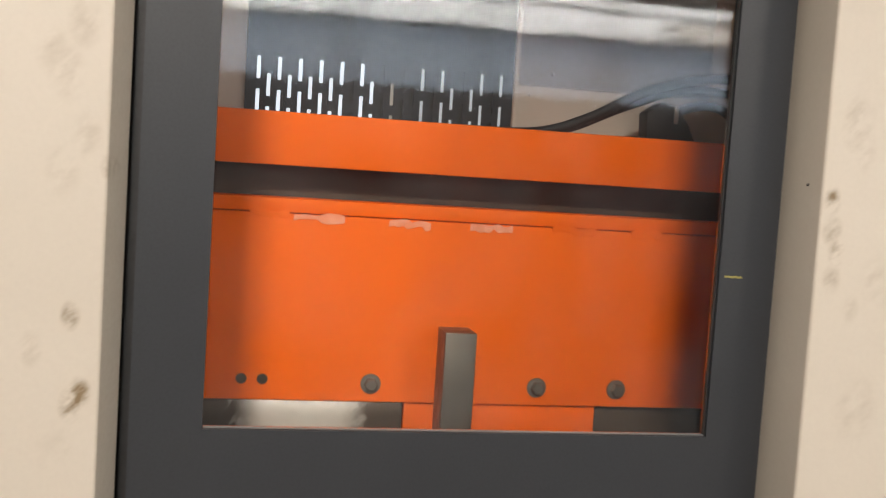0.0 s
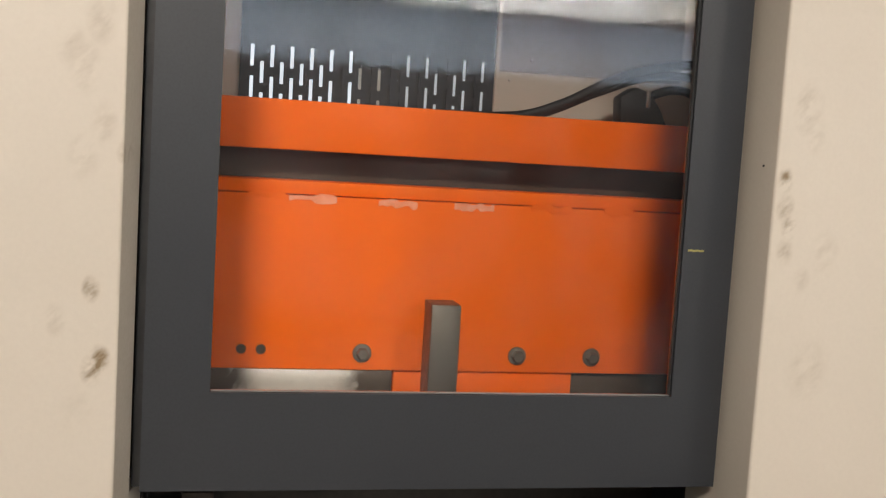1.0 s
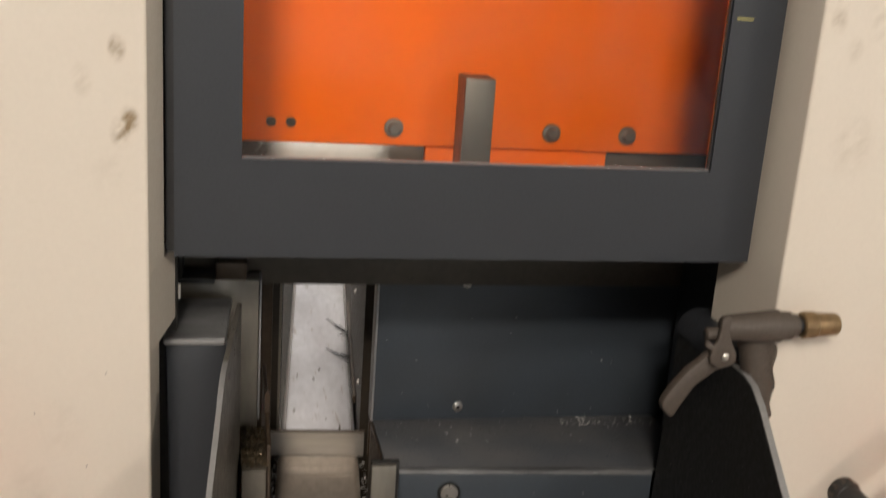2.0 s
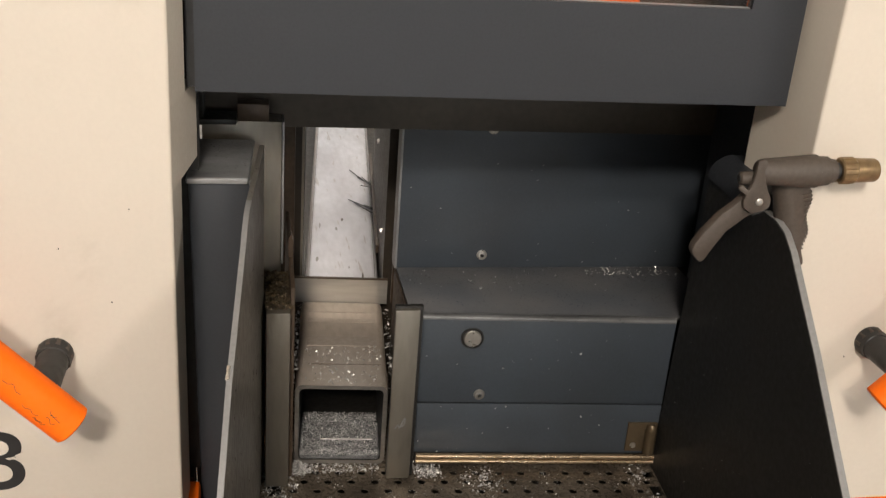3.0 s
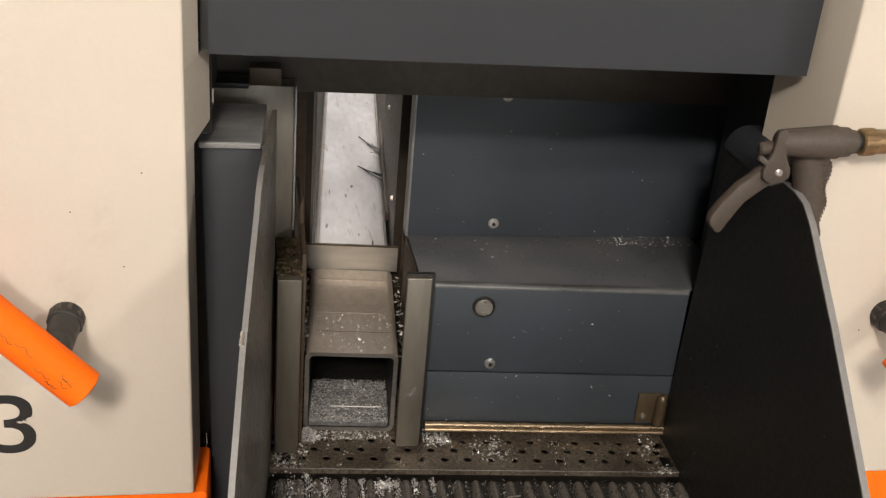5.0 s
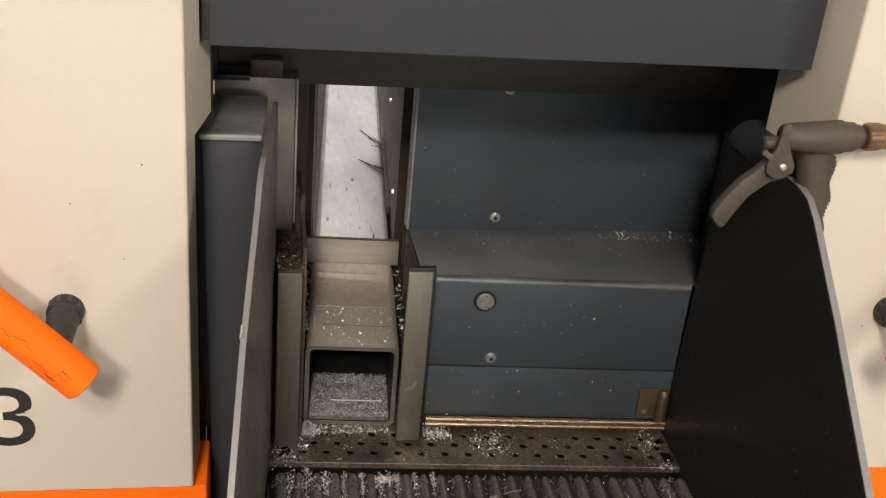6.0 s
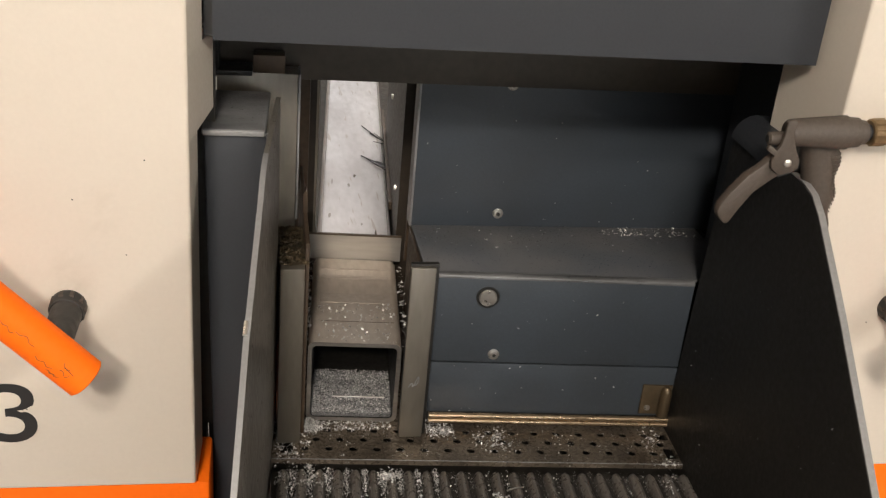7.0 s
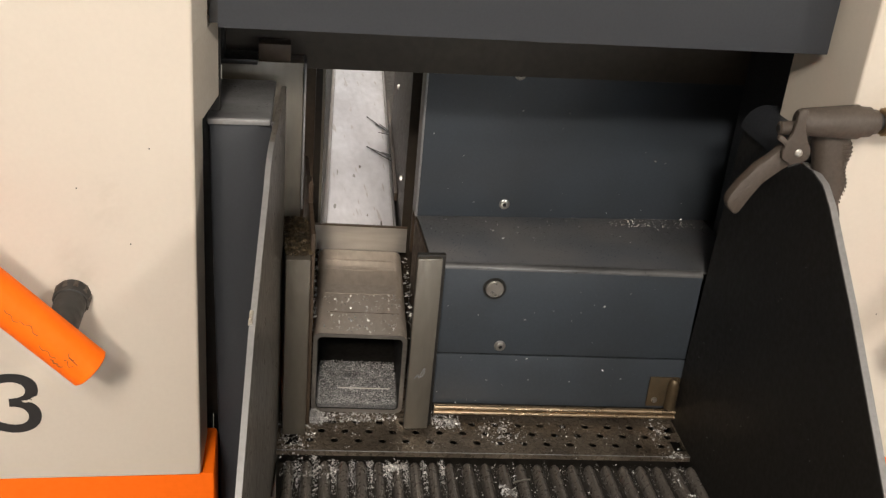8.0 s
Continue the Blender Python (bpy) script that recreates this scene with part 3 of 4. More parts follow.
def saw_bow():
    ob = thing("saw_bow", (0.17, 0.12, 1.0), "orange painted saw bow cover with bolts and torn tape, blade below", "band saw")
    y = 0.1234
    part("front_plate", box(-0.14, 0.50, y, y + 0.012, 1.4185, 1.6105, 0.001), ORANGE, ob)
    part("folded_lip", box(-0.14, 0.50, y + 0.0015, y + 0.05, 1.6115, 1.6260, 0.0015), ORANGE, ob)
    part("upper_beam", box(-0.14, 0.50, y, 0.402, 1.6590, 1.7130, 0.002), ORANGE, ob)
    part("slot_back", box(-0.14, 0.50, y + 0.052, y + 0.07, 1.56, 1.66), RUST, ob, "dark brown sheet behind the slot between the orange covers")
    part("core", box(-0.13, 0.49, y + 0.0125, y + 0.05, 1.43, 1.60), ORANGE, ob)
    part("lower_flange", box(0.1145, 0.3262, y + 0.006, y + 0.03, 1.3760, 1.4178, 0.001), ORANGE, ob)
    part("guide_block", box(-0.14, 0.1125, y + 0.003, y + 0.03, 1.3760, 1.4178, 0.0015), SPATTER, ob, "spattered steel guide block, a bright reflection painted between dark stained ends")
    part("guide_block", box(0.3275, 0.50, y + 0.010, y + 0.03, 1.3760, 1.4178, 0.0015), RUST, ob, "dark brown block right of the lower flange")
    for x in (0.0765, 0.2563, 0.3465):
        hex_bolt((x, y - 0.0004, 1.4378), 0.0072, ob, STEEL)
    for x in (-0.0564, -0.0352):
        part("plug", lathe((x, y + 0.0005, 1.4400), (0, -1, 0), [(0, 0.0058), (0.001, 0.0055), (0.0012, 0.003)], 14), RUST, ob)
    rnd = random.Random(4)
    for x0, x1, dz in ((-0.012, 0.040, -0.001), (0.086, 0.130, -0.003), (0.172, 0.218, -0.002), (0.262, 0.310, 0.000), (0.350, 0.385, 0.001), (-0.056, -0.016, 0.0015)):
        n = 9
        tops = [(x0 + (x1 - x0) * i / n, 1.6125 + dz + rnd.uniform(-0.0020, 0.0022)) for i in range(n + 1)]
        lows = [(x0 + (x1 - x0) * i / n, 1.6050 + dz + rnd.uniform(-0.003, 0.003) * (1 if 0 < i < n else 0.3)) for i in range(n, -1, -1)]
        part("tape_scrap", prism([(x, y - 0.0012, z) for x, z in tops + lows], (0, 0.001, 0)), ORANGE if x0 < -0.05 else (ORANGE if x0 > 0.25 else TAPE), ob, "torn strip of old tape")
    part("stop_bar", box(0.1446, 0.1773, 0.0806, 0.1225, 1.3760, 1.5007, 0.0012), DULL, ob, "upright flat steel bar")
    part("cross_beam", box(-0.177, 0.619, 0.20, 0.30, 1.50, 1.56), DARK, ob)
    part("blade", prism([run(-0.066, 0.2035, 0.999), run(0.057, 0.2035, 0.999), run(0.057, 0.2035, 1.0325), run(-0.066, 0.2035, 1.0325)], run(0, 0.0016, 0)), BLADE, ob, "bare steel saw blade")
    part("blade_back", prism([run(-0.066, 0.2025, 1.0327), run(0.057, 0.2025, 1.0327), run(0.057, 0.2025, 1.0345), run(-0.066, 0.2025, 1.0345)], run(0, 0.0036, 0)), RUST, ob)
    for x in (-0.074, 0.062):
        part("blade_arm", prism([run(x, 0.2015, 1.001), run(x + 0.012, 0.2015, 1.001), run(x + 0.012, 0.2015, 1.50), run(x, 0.2015, 1.50)], run(0, 0.012, 0)), RUST, ob, "brown oily blade guide arm")
    return ob


saw_bow()

# cables behind the head
cable = thing("cable_bundle", (0.45, 0.36, 1.72), "black cables bending over the saw head", "cable")
part("cable", sweep([(0.20, 0.31, 1.715), (0.286, 0.30, 1.7183), (0.350, 0.30, 1.7392), (0.4326, 0.30, 1.7810), (0.527, 0.31, 1.8020), (0.628, 0.33, 1.80)], 0.0062), BLACKP, cable)
part("cable", sweep([(0.24, 0.32, 1.715), (0.32, 0.31, 1.7230), (0.40, 0.31, 1.7570), (0.47, 0.31, 1.7820), (0.54, 0.32, 1.7850), (0.628, 0.33, 1.77)], 0.0056), BLACKP, cable)
part("cable", sweep([(0.455, 0.31, 1.748), (0.50, 0.31, 1.766), (0.54, 0.32, 1.762), (0.575, 0.33, 1.735), (0.585, 0.33, 1.7135)], 0.006), BLACKP, cable)
plug = thing("cable_connector", (0.46, 0.30, 1.713), "black angled cable connector standing on the saw bow", "connector")
part("body", prism([(0.426, 0.29, 1.7132), (0.494, 0.29, 1.7132), (0.482, 0.29, 1.738), (0.466, 0.29, 1.760), (0.445, 0.29, 1.766), (0.424, 0.29, 1.752)], (0, 0.03, 0), bevel=0.003), BLACKP, plug)
part("clip", box(0.459, 0.464, 0.285, 0.2895, 1.740, 1.762, 0.001), SCREW, plug)

# ---- below the door: inner fascia, panels, shelf ----
fascia = thing("inner_fascia", (0.17, 0.1, 1.265), "dark brown cross plate under the guard door", "machine panel")
part("plate", box(-0.1775, 0.50, 0.098, 0.1175, 1.2645, 1.371, 0.001), FASCIA, fascia)
# Unseen pan added to hold back the saw bow's orange bounce.
part("bounce_stop_pan", box(-0.1775, 0.50, -0.1025, 0.0978, 1.3690, 1.3712), FASCIA, fascia)
part("side_cheek", box(0.425, 0.50, -0.06, 0.0975, 0.50, 1.3685), GREY, fascia)
# Dark plate added to close the open corner beside the shelf.
part("corner_plate", box(0.4250, 0.50, 0.0980, 0.1285, 0.90, 1.0830), DARK, fascia)

YU, YL, ZS = 0.1297, -0.0044, 1.0835
def slant(x, y):
    """How far the lower cover comes forward at x; nothing at the upper sheet."""
    return 0.0647 * (x - 0.09) * min(1.0, max(0.0, (YU - y) / (YU - YL)))


def aslant(bm):
    for v in bm.verts:
        v.co.y -= slant(v.co.x, v.co.y)
    return bm


def rising(bm):
    """The shelf climbs gently towards its front fold."""
    for v in bm.verts:
        v.co.z += 0.0050 * min(1.0, max(0.0, (YU - v.co.y) / (YU - YL)))
    return bm


body = thing("slate_cover", (0.22, 0.0, 0.90), "slate blue painted sheet metal cover with a stepped shelf", "machine cover")
part("upper_sheet", box(0.0715, 0.50, YU, YU + 0.003, ZS - 0.006, 1.32, 0.0006), SLATE, body)
# Pale strip: the light on the sheet's edge put into its colour.
part("sheet_edge", box(0.0685, 0.0712, YU - 0.004, YU + 0.02, ZS, 1.32, 0.0005), EDGE, body, "sheet edge coloured pale, as lit")
part("shelf", rising(aslant(box(0.0715, 0.4245, YL + 0.004, YU - 0.0005, ZS - 0.003, ZS, 0.001))), SHELF, body, "rubbed shelf of the cover with swarf")
# Fold lighter than the sheets: rubbed, and its highlight painted in.
part("shelf_fold", aslant(rod((0.0795, YL + 0.0052, ZS + 0.0002), (0.3668, YL + 0.0052, ZS + 0.0002), 0.0052, sides=20)), RUBBED, body, "rounded worn fold with its highlight in the colour")
part("front_sheet", aslant(box(0.0765, 0.3668, YL, YL + 0.003, 0.9795, ZS + 0.0002, 0.0006)), SLATE, body)
part("front_sheet", aslant(box(0.0765, 0.3668, YL, YL + 0.003, 0.9125, 0.9775, 0.0006)), SLATE, body)
part("inner_side", box(0.0685, 0.0712, YL + 0.004, YU - 0.005, 0.895, ZS - 0.001, 0.0004), RUST, body, "oily brown side sheet")
# Added near-black bodies: the shade beside and behind the sheets.
part("gap_shade_plate", box(0.3710, 0.4245, 0.020, 0.030, 0.50, ZS - 0.0045), DARK, body)
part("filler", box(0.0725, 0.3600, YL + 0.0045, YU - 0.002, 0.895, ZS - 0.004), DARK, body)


def socket_screw(x, y, z, parent, r=0.0058):
    y -= slant(x, y)
    s = part("screw", lathe((x, y, z), (0, -1, 0), [(0, r * 1.1), (0.001, r * 1.1), (0.0012, r), (0.0032, r * 0.9), (0.0036, r * 0.72), (0.0036, r * 0.45), (0.0016, r * 0.42)], 18), SCREW, parent, "zinc socket head screw")
    part("socket", lathe((x, y - 0.0037, z), (0, -1, 0), [(0, r * 0.40), (0.0002, r * 0.38)], 6), BLACKP, s)
    return s


socket_screw(0.1746, YU, 1.2575, body)
socket_screw(0.1740, YU, 1.0995, body)
socket_screw(0.1533, YL, 0.9903, body)
pin = part("pivot_pin", aslant(lathe((0.1399, YL, 1.0616), (0, -1, 0), [(0, 0.0098), (0.0022, 0.0098), (0.003, 0.0090), (0.003, 0.002)], 28)), SCREW, body, "turned steel pin end")
part("pin_ring", aslant(lathe((0.1399, YL, 1.0616), (0, -1, 0), [(0, 0.0128), (0.0012, 0.0126), (0.0012, 0.0105), (0.0004, 0.0102)], 28)), BLACK, body, "dark greasy ring round the pin")
part("rail", aslant(rod((0.0865, YL - 0.0045, 0.9100), (0.3660, YL - 0.0045, 0.9100), 0.0036, sides=14)), COPPER, body, "bronze coloured rail")
part("rail", aslant(rod((0.0865, YL - 0.0055, 0.9038), (0.3660, YL - 0.0055, 0.9038), 0.0028, sides=14)), COPPER, body, "bronze coloured rail")
hinge = part("hinge", aslant(box(0.330, 0.3650, YL - 0.0035, YL - 0.0005, 0.9170, 0.9560, 0.0012)), BRONZE, body, "brown bronze hinge")
part("knuckle", aslant(lathe((0.3570, YL - 0.006, 0.9170), (0, 0, 1), [(0, 0.0065), (0.030, 0.0065), (0.036, 0.0055), (0.039, 0.003)], 16)), BRONZE, hinge)
part("hinge_screw", aslant(lathe((0.3385, YL - 0.0035, 0.9260), (0, -1, 0), [(0, 0.0036), (0.002, 0.003), (0.0022, 0.0012)], 12)), SCREW, hinge)

# ---- vertical guide bars either side of the tube ----
bar = thing("guide_bar", (0.062, -0.025, 0.905), "flat upright bare steel guide bar beside the tube", "guide bar", "guide bars")
part("bar", box(0.0495, 0.0754, -0.0375, -0.0315, 0.9010, 1.1116, 0.0012), STEEL, bar)
part("backing", box(0.0500, 0.0795, -0.0313, -0.0250, 0.9010, 1.1135, 0.0010), BLACK, bar, "black oily backing bar")
part("crayon_scribble", sweep([(0.0560, -0.0378, 0.9670), (0.0595, -0.0378, 0.9720), (0.0610, -0.0378, 0.9680), (0.0640, -0.0378, 0.9760), (0.0665, -0.0378, 0.9800), (0.0660, -0.0378, 0.9730), (0.0630, -0.0378, 0.9690)], 0.0007, 6), EDGE, bar, "pale crayon scribble")
bar = thing("guide_bar", (-0.07, -0.02, 0.895), "upright bare steel guide bar with swarf on its top", "guide bar", "guide bars")
part("bar", box(-0.0830, -0.0585, -0.0375, 0.060, 0.8960, 1.1096, 0.0012), DULL, bar)
part("worn_plate", box(-0.0580, -0.0535, -0.0200, 0.190, 0.8960, 1.1300, 0.001), RUST, bar, "brown oily wear plate")
part("worn_tip", prism([(-0.0585, 0.055, 1.1305), (-0.0535, 0.055, 1.1305), (-0.0535, 0.055, 1.150), (-0.0555, 0.055, 1.158), (-0.0585, 0.055, 1.152)], (0, 0.012, 0)), RUST, bar)

post = thing("guide_post", (-0.10, 0.06, 0.895), "bare grey steel guide post with its lit edge in pale colour", "guide post")
part("plate", box(-0.1480, -0.0665, 0.0620, 0.090, 0.896, 1.2810, 0.001), DULL, post)
part("tab", box(-0.1120, -0.0800, 0.0600, 0.080, 1.2815, 1.3000, 0.001), RUST, post)
# Lit right edge of the post, painted as a pale strip.
part("lit_edge", box(-0.0663, -0.0640, 0.0600, 0.090, 1.1200, 1.2815, 0.0006), EDGE, post, "thin edge strip coloured pale, as lit")
part("shelf_bracket", box(-0.1490, -0.1125, 0.0300, 0.0610, 1.2870, 1.2925, 0.001), BLACK, post)
part("bracket_web", box(-0.1490, -0.1440, 0.0300, 0.0610, 1.2930, 1.3500, 0.001), BLACK, post)

# ---- tube and stock ----


def square_tube(b0, b1, z0, z1, half, wall, radius):
    bm = bmesh.new()

    def ring(h, zl, zh, r, b):
        pts = []
        for cx, cz, start in ((h - r, zh - r, 0), (-h + r, zh - r, 90), (-h + r, zl + r, 180), (h - r, zl + r, 270)):
            for k in range(7):
                a = radians(start + 15 * k)
                pts.append(bm.verts.new(run(cx + r * math.cos(a), b, cz + r * math.sin(a))))
        return pts
    o0, o1 = ring(half, z0, z1, radius, b0), ring(half, z0, z1, radius, b1)
    i0, i1 = ring(half - wall, z0 + wall, z1 - wall, radius - wall * 0.6, b0), ring(half - wall, z0 + wall, z1 - wall, radius - wall * 0.6, b1)
    n = len(o0)
    for i in range(n):
        j = (i + 1) % n
        bm.faces.new((o0[i], o0[j], o1[j], o1[i]))
        bm.faces.new((i0[j], i0[i], i1[i], i1[j]))
        bm.faces.new((o0[j], o0[i], i0[i], i0[j]))
        bm.faces.new((o1[i], o1[j], i1[j], i1[i]))
    bmesh.ops.recalc_face_normals(bm, faces=bm.faces)
    # Inner faces take the near-black slot, the bore's shade put into colour.
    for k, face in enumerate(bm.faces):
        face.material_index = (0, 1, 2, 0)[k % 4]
    return bm


solid("square_tube", square_tube(0.0, 0.2020, 0.8975, 1.0, 0.0512, 0.0048, 0.0085), STOCK, "cut piece of square steel tube with swarf inside", "steel tube")
tube_ob = scene.objects["square_tube"]
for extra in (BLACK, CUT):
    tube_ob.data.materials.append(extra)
part("scribe_line", prism([run(-0.038, 0.046, 1.0001), run(0.044, 0.046, 1.0001), run(0.044, 0.0468, 1.0001), run(-0.038, 0.0468, 1.0001)], (0, 0, 0.0003)), RUST, tube_ob, "thin brown scribed line")
for b0, b1 in ((0.090, 0.112), (0.150, 0.158), (0.174, 0.177)):
    part("worn_band", prism([run(-0.041, b0, 1.0001), run(0.041, b0, 1.0001), run(0.041, b1, 1.0001), run(-0.041, b1, 1.0001)], (0, 0, 0.00025)), DULLBAND, tube_ob, "darker band across the tube")
stock = solid("steel_stock", square_tube(0.2062, 2.9, 0.8975, 1.0, 0.0490, 0.0048, 0.0085), BRIGHT, "long bright square steel tube lying in the saw", "steel tube")
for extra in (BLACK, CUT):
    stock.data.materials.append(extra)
rnd = random.Random(17)
for k in range(9):
    a0, b0 = rnd.uniform(-0.036, 0.034), 0.225 + 0.36 * rnd.random() ** 1.6
    w, l, n = rnd.uniform(0.0010, 0.0020), rnd.uniform(0.004, 0.012), 8
    edge = [run(a0 + w * math.cos(2 * math.pi * i / n) * rnd.uniform(0.6, 1.2), b0 + l * math.sin(2 * math.pi * i / n) * rnd.uniform(0.6, 1.2), 1.0001) for i in range(n)]
    part("smudge", prism(edge, (0, 0, 0.0002)), CUT if k % 3 else RUST, stock, "grey greasy smudge")
# Strips draw the lines that highlights make on the corner radii.
for a0 in (-0.0445, 0.0440):
    part("corner_line", prism([run(a0, 0.2065, 0.9996), run(a0 + 0.0012, 0.2065, 0.9996), run(a0 + 0.0012, 2.89, 0.9996), run(a0, 2.89, 0.9996)], (0, 0, 0.0007)), CUT, stock, "dark line drawn along the rounded corner's highlight")
bed = thing("infeed_bed", (0.1, 1.6, 0.0), "dark steel bed under the stock on square legs", "machine bed")
part("top", box(-0.14, 0.42, 0.215, 2.95, 0.845, 0.8960, 0.002), JAW, bed)
for x in (-0.10, 0.38):
    for y in (0.7, 2.8):
        part("leg", box(x - 0.03, x + 0.03, y - 0.03, y + 0.03, 0.0, 0.8445, 0.003), GREY, bed)

jaw = thing("vice_jaw", (-0.045, 0.26, 0.896), "dark brown oily vice jaw beside the stock", "vice jaw", "vice jaws")
part("jaw", prism([run(-0.092, 0.235, 0.8965), run(-0.0515, 0.235, 0.8965), run(-0.0515, 0.235, 1.36), run(-0.092, 0.235, 1.36)], run(0, 0.06, 0)), JAW, jaw)
part("edge_strip", prism([run(-0.0545, 0.2345, 1.02), run(-0.0515, 0.2345, 1.02), run(-0.0515, 0.2345, 1.36), run(-0.0545, 0.2345, 1.36)], run(0, -0.002, 0)), STEEL, jaw)
jaw = thing("vice_jaw", (0.09, 0.4, 0.896), "dark brown oily vice jaw with bright bolts", "vice jaw", "vice jaws")
part("jaw", prism([run(0.0520, 0.235, 0.8965), run(0.074, 0.235, 0.8965), run(0.074, 0.235, 1.36), run(0.0520, 0.235, 1.36)], run(0, 0.42, 0)), JAW, jaw)
for b, z in ((0.30, 1.06), (0.50, 1.12)):
    part("jaw_bolt", lathe(run(0.0520, b, z), (-TC, TS, 0), [(0, 0.004), (0.003, 0.0035)], 8), SCREW, jaw)

# ---- outfeed chute: side plates, tray, slats ----
KL, KR = 0.08, 0.03


def side_plate(name, x_at_back, y_at_back, k, thick, label, outward):
    ob = thing(name, (x_at_back, -0.2, 0.55), label, "chute side", "chute side plates")
    prof = [(0.0, 0.60), (0.0, 1.2765), (-0.150, 1.2765), (-0.172, 1.2745), (-0.190, 1.268), (-0.205, 1.257), (-0.245, 1.2375), (-0.323, 1.199), (-0.41, 1.128), (-0.62, 0.945), (-0.62, 0.60)] if outward < 0 else \
           [(-0.022, 0.60), (-0.022, 0.90), (-0.042, 1.2680), (-0.150, 1.2660), (-0.172, 1.2790), (-0.195, 1.2805), (-0.216, 1.277), (-0.235, 1.266), (-0.305, 1.2086), (-0.412, 1.1126), (-0.62, 0.925), (-0.62, 0.60)]
    pts = [Vector((x_at_back + k * (y - y_at_back), y, z)) for y, z in prof]
    part("plate", prism(pts, (outward * thick, 0, 0)), BLACK if outward > 0 else SHEENPLATE, ob, "black oily inner plate" if outward > 0 else "dark steel plate with a sheen of light in its colour")
    # bare sheared edge along the sloping rim
    rim = pts[3 if outward > 0 else 2:-1]
    bm = bmesh.new()
    rows = []
    for i, p in enumerate(rim):
        a, b = rim[max(i - 1, 0)], rim[min(i + 1, len(rim) - 1)]
        way = (b - a).normalized()
        nrm = Vector((0, way.z, -way.y))
        if nrm.y > 0:
            nrm = -nrm
        if nrm.z < 0 and abs(nrm.y) < 0.1:
            nrm = -nrm
        q = p + nrm * 0.0008
        rows.append([bm.verts.new(q), bm.verts.new(q + Vector((outward * thick, 0, 0))), bm.verts.new(p - nrm * 0.001 + Vector((outward * thick, 0, 0))), bm.verts.new(p - nrm * 0.001)])
    for a, b in zip(rows, rows[1:]):
        for i in range(4):
            j = (i + 1) % 4
            bm.faces.new((a[i], a[j], b[j], b[i]))
    bm.faces.new(rows[0])
    bm.faces.new(list(reversed(rows[-1])))
    bmesh.ops.recalc_face_normals(bm, faces=bm.faces)
    part("sheared_edge", bm, EDGE, ob, "bare bright sheared edge")
    return ob


lp = side_plate("chute_side_plate", -0.0853, 0.0, KL, 0.0045, "dark painted steel chute side plate with a bare sloping edge", -1)
rp = side_plate("chute_side_plate", 0.3663, 0.0, KR, 0.0060, "black oily steel chute side plate carrying the air gun", 1)
# box posts that carry the plates
part("post_front", prism([(-0.1530, -0.097, 1.2722), (-0.0990, -0.097, 1.2722), (-0.1000, -0.097, 0.50), (-0.1400, -0.097, 0.50)], (0, 0.037, 0), bevel=0.0015), GREY, lp, "dark box post")
part("weld_seam", sweep([(-0.0985, -0.1000, 1.2760), (-0.0965, -0.1010, 1.2700), (-0.0978, -0.1040, 1.2640), (-0.0970, -0.1120, 1.2640)], 0.0022, 8), RUBBED, lp, "rough weld at the cap corner")
part("paint_wear", sweep([(-0.1135, -0.3085, 1.2072), (-0.1140, -0.3140, 1.2045), (-0.1145, -0.3190, 1.2020)], 0.0017, 7), SCREW, lp, "bright chipped spot on the rim")
part("post_cap", prism([(-0.1552, -0.1008, 1.2725), (-0.0998, -0.1008, 1.2725), (-0.0945, 0.010, 1.2725), (-0.1508, 0.010, 1.2725)], (0, 0, 0.0068), bevel=0.0026), RUBBED, lp, "rubbed folded cap with scuffs")
part("cap_edge", box(-0.1538, -0.1012, -0.1022, -0.1009, 1.2735, 1.2782, 0.0005), EDGE, lp, "bare bright edge")
part("post_cap", box(0.3862, 0.432, -0.150, -0.042, 1.2845, 1.2888, 0.0010, 2), GREY, rp, "folded cap")
part("post_front", box(0.3760, 0.424, -0.095, -0.0625, 0.50, 1.2640, 0.002), GREY, rp, "dark box post")
arc = [(0.3620 + 0.0240 - 0.0240 * math.cos(radians(9 * i)), 1.2648 + 0.0240 * math.sin(radians(9 * i))) for i in range(11)]
part("fold", prism([(x, -0.150, z) for x, z in arc] + [(0.3880, -0.150, 1.2640)], (0, 0.108, 0)), GREY, rp, "rounded fold of the plate")
for x in (-0.13, 0.40):
    part("foot", box(x - 0.025, x + 0.025, -0.6, -0.062, 0.0, 0.4995), GREY, lp if x < 0 else rp)


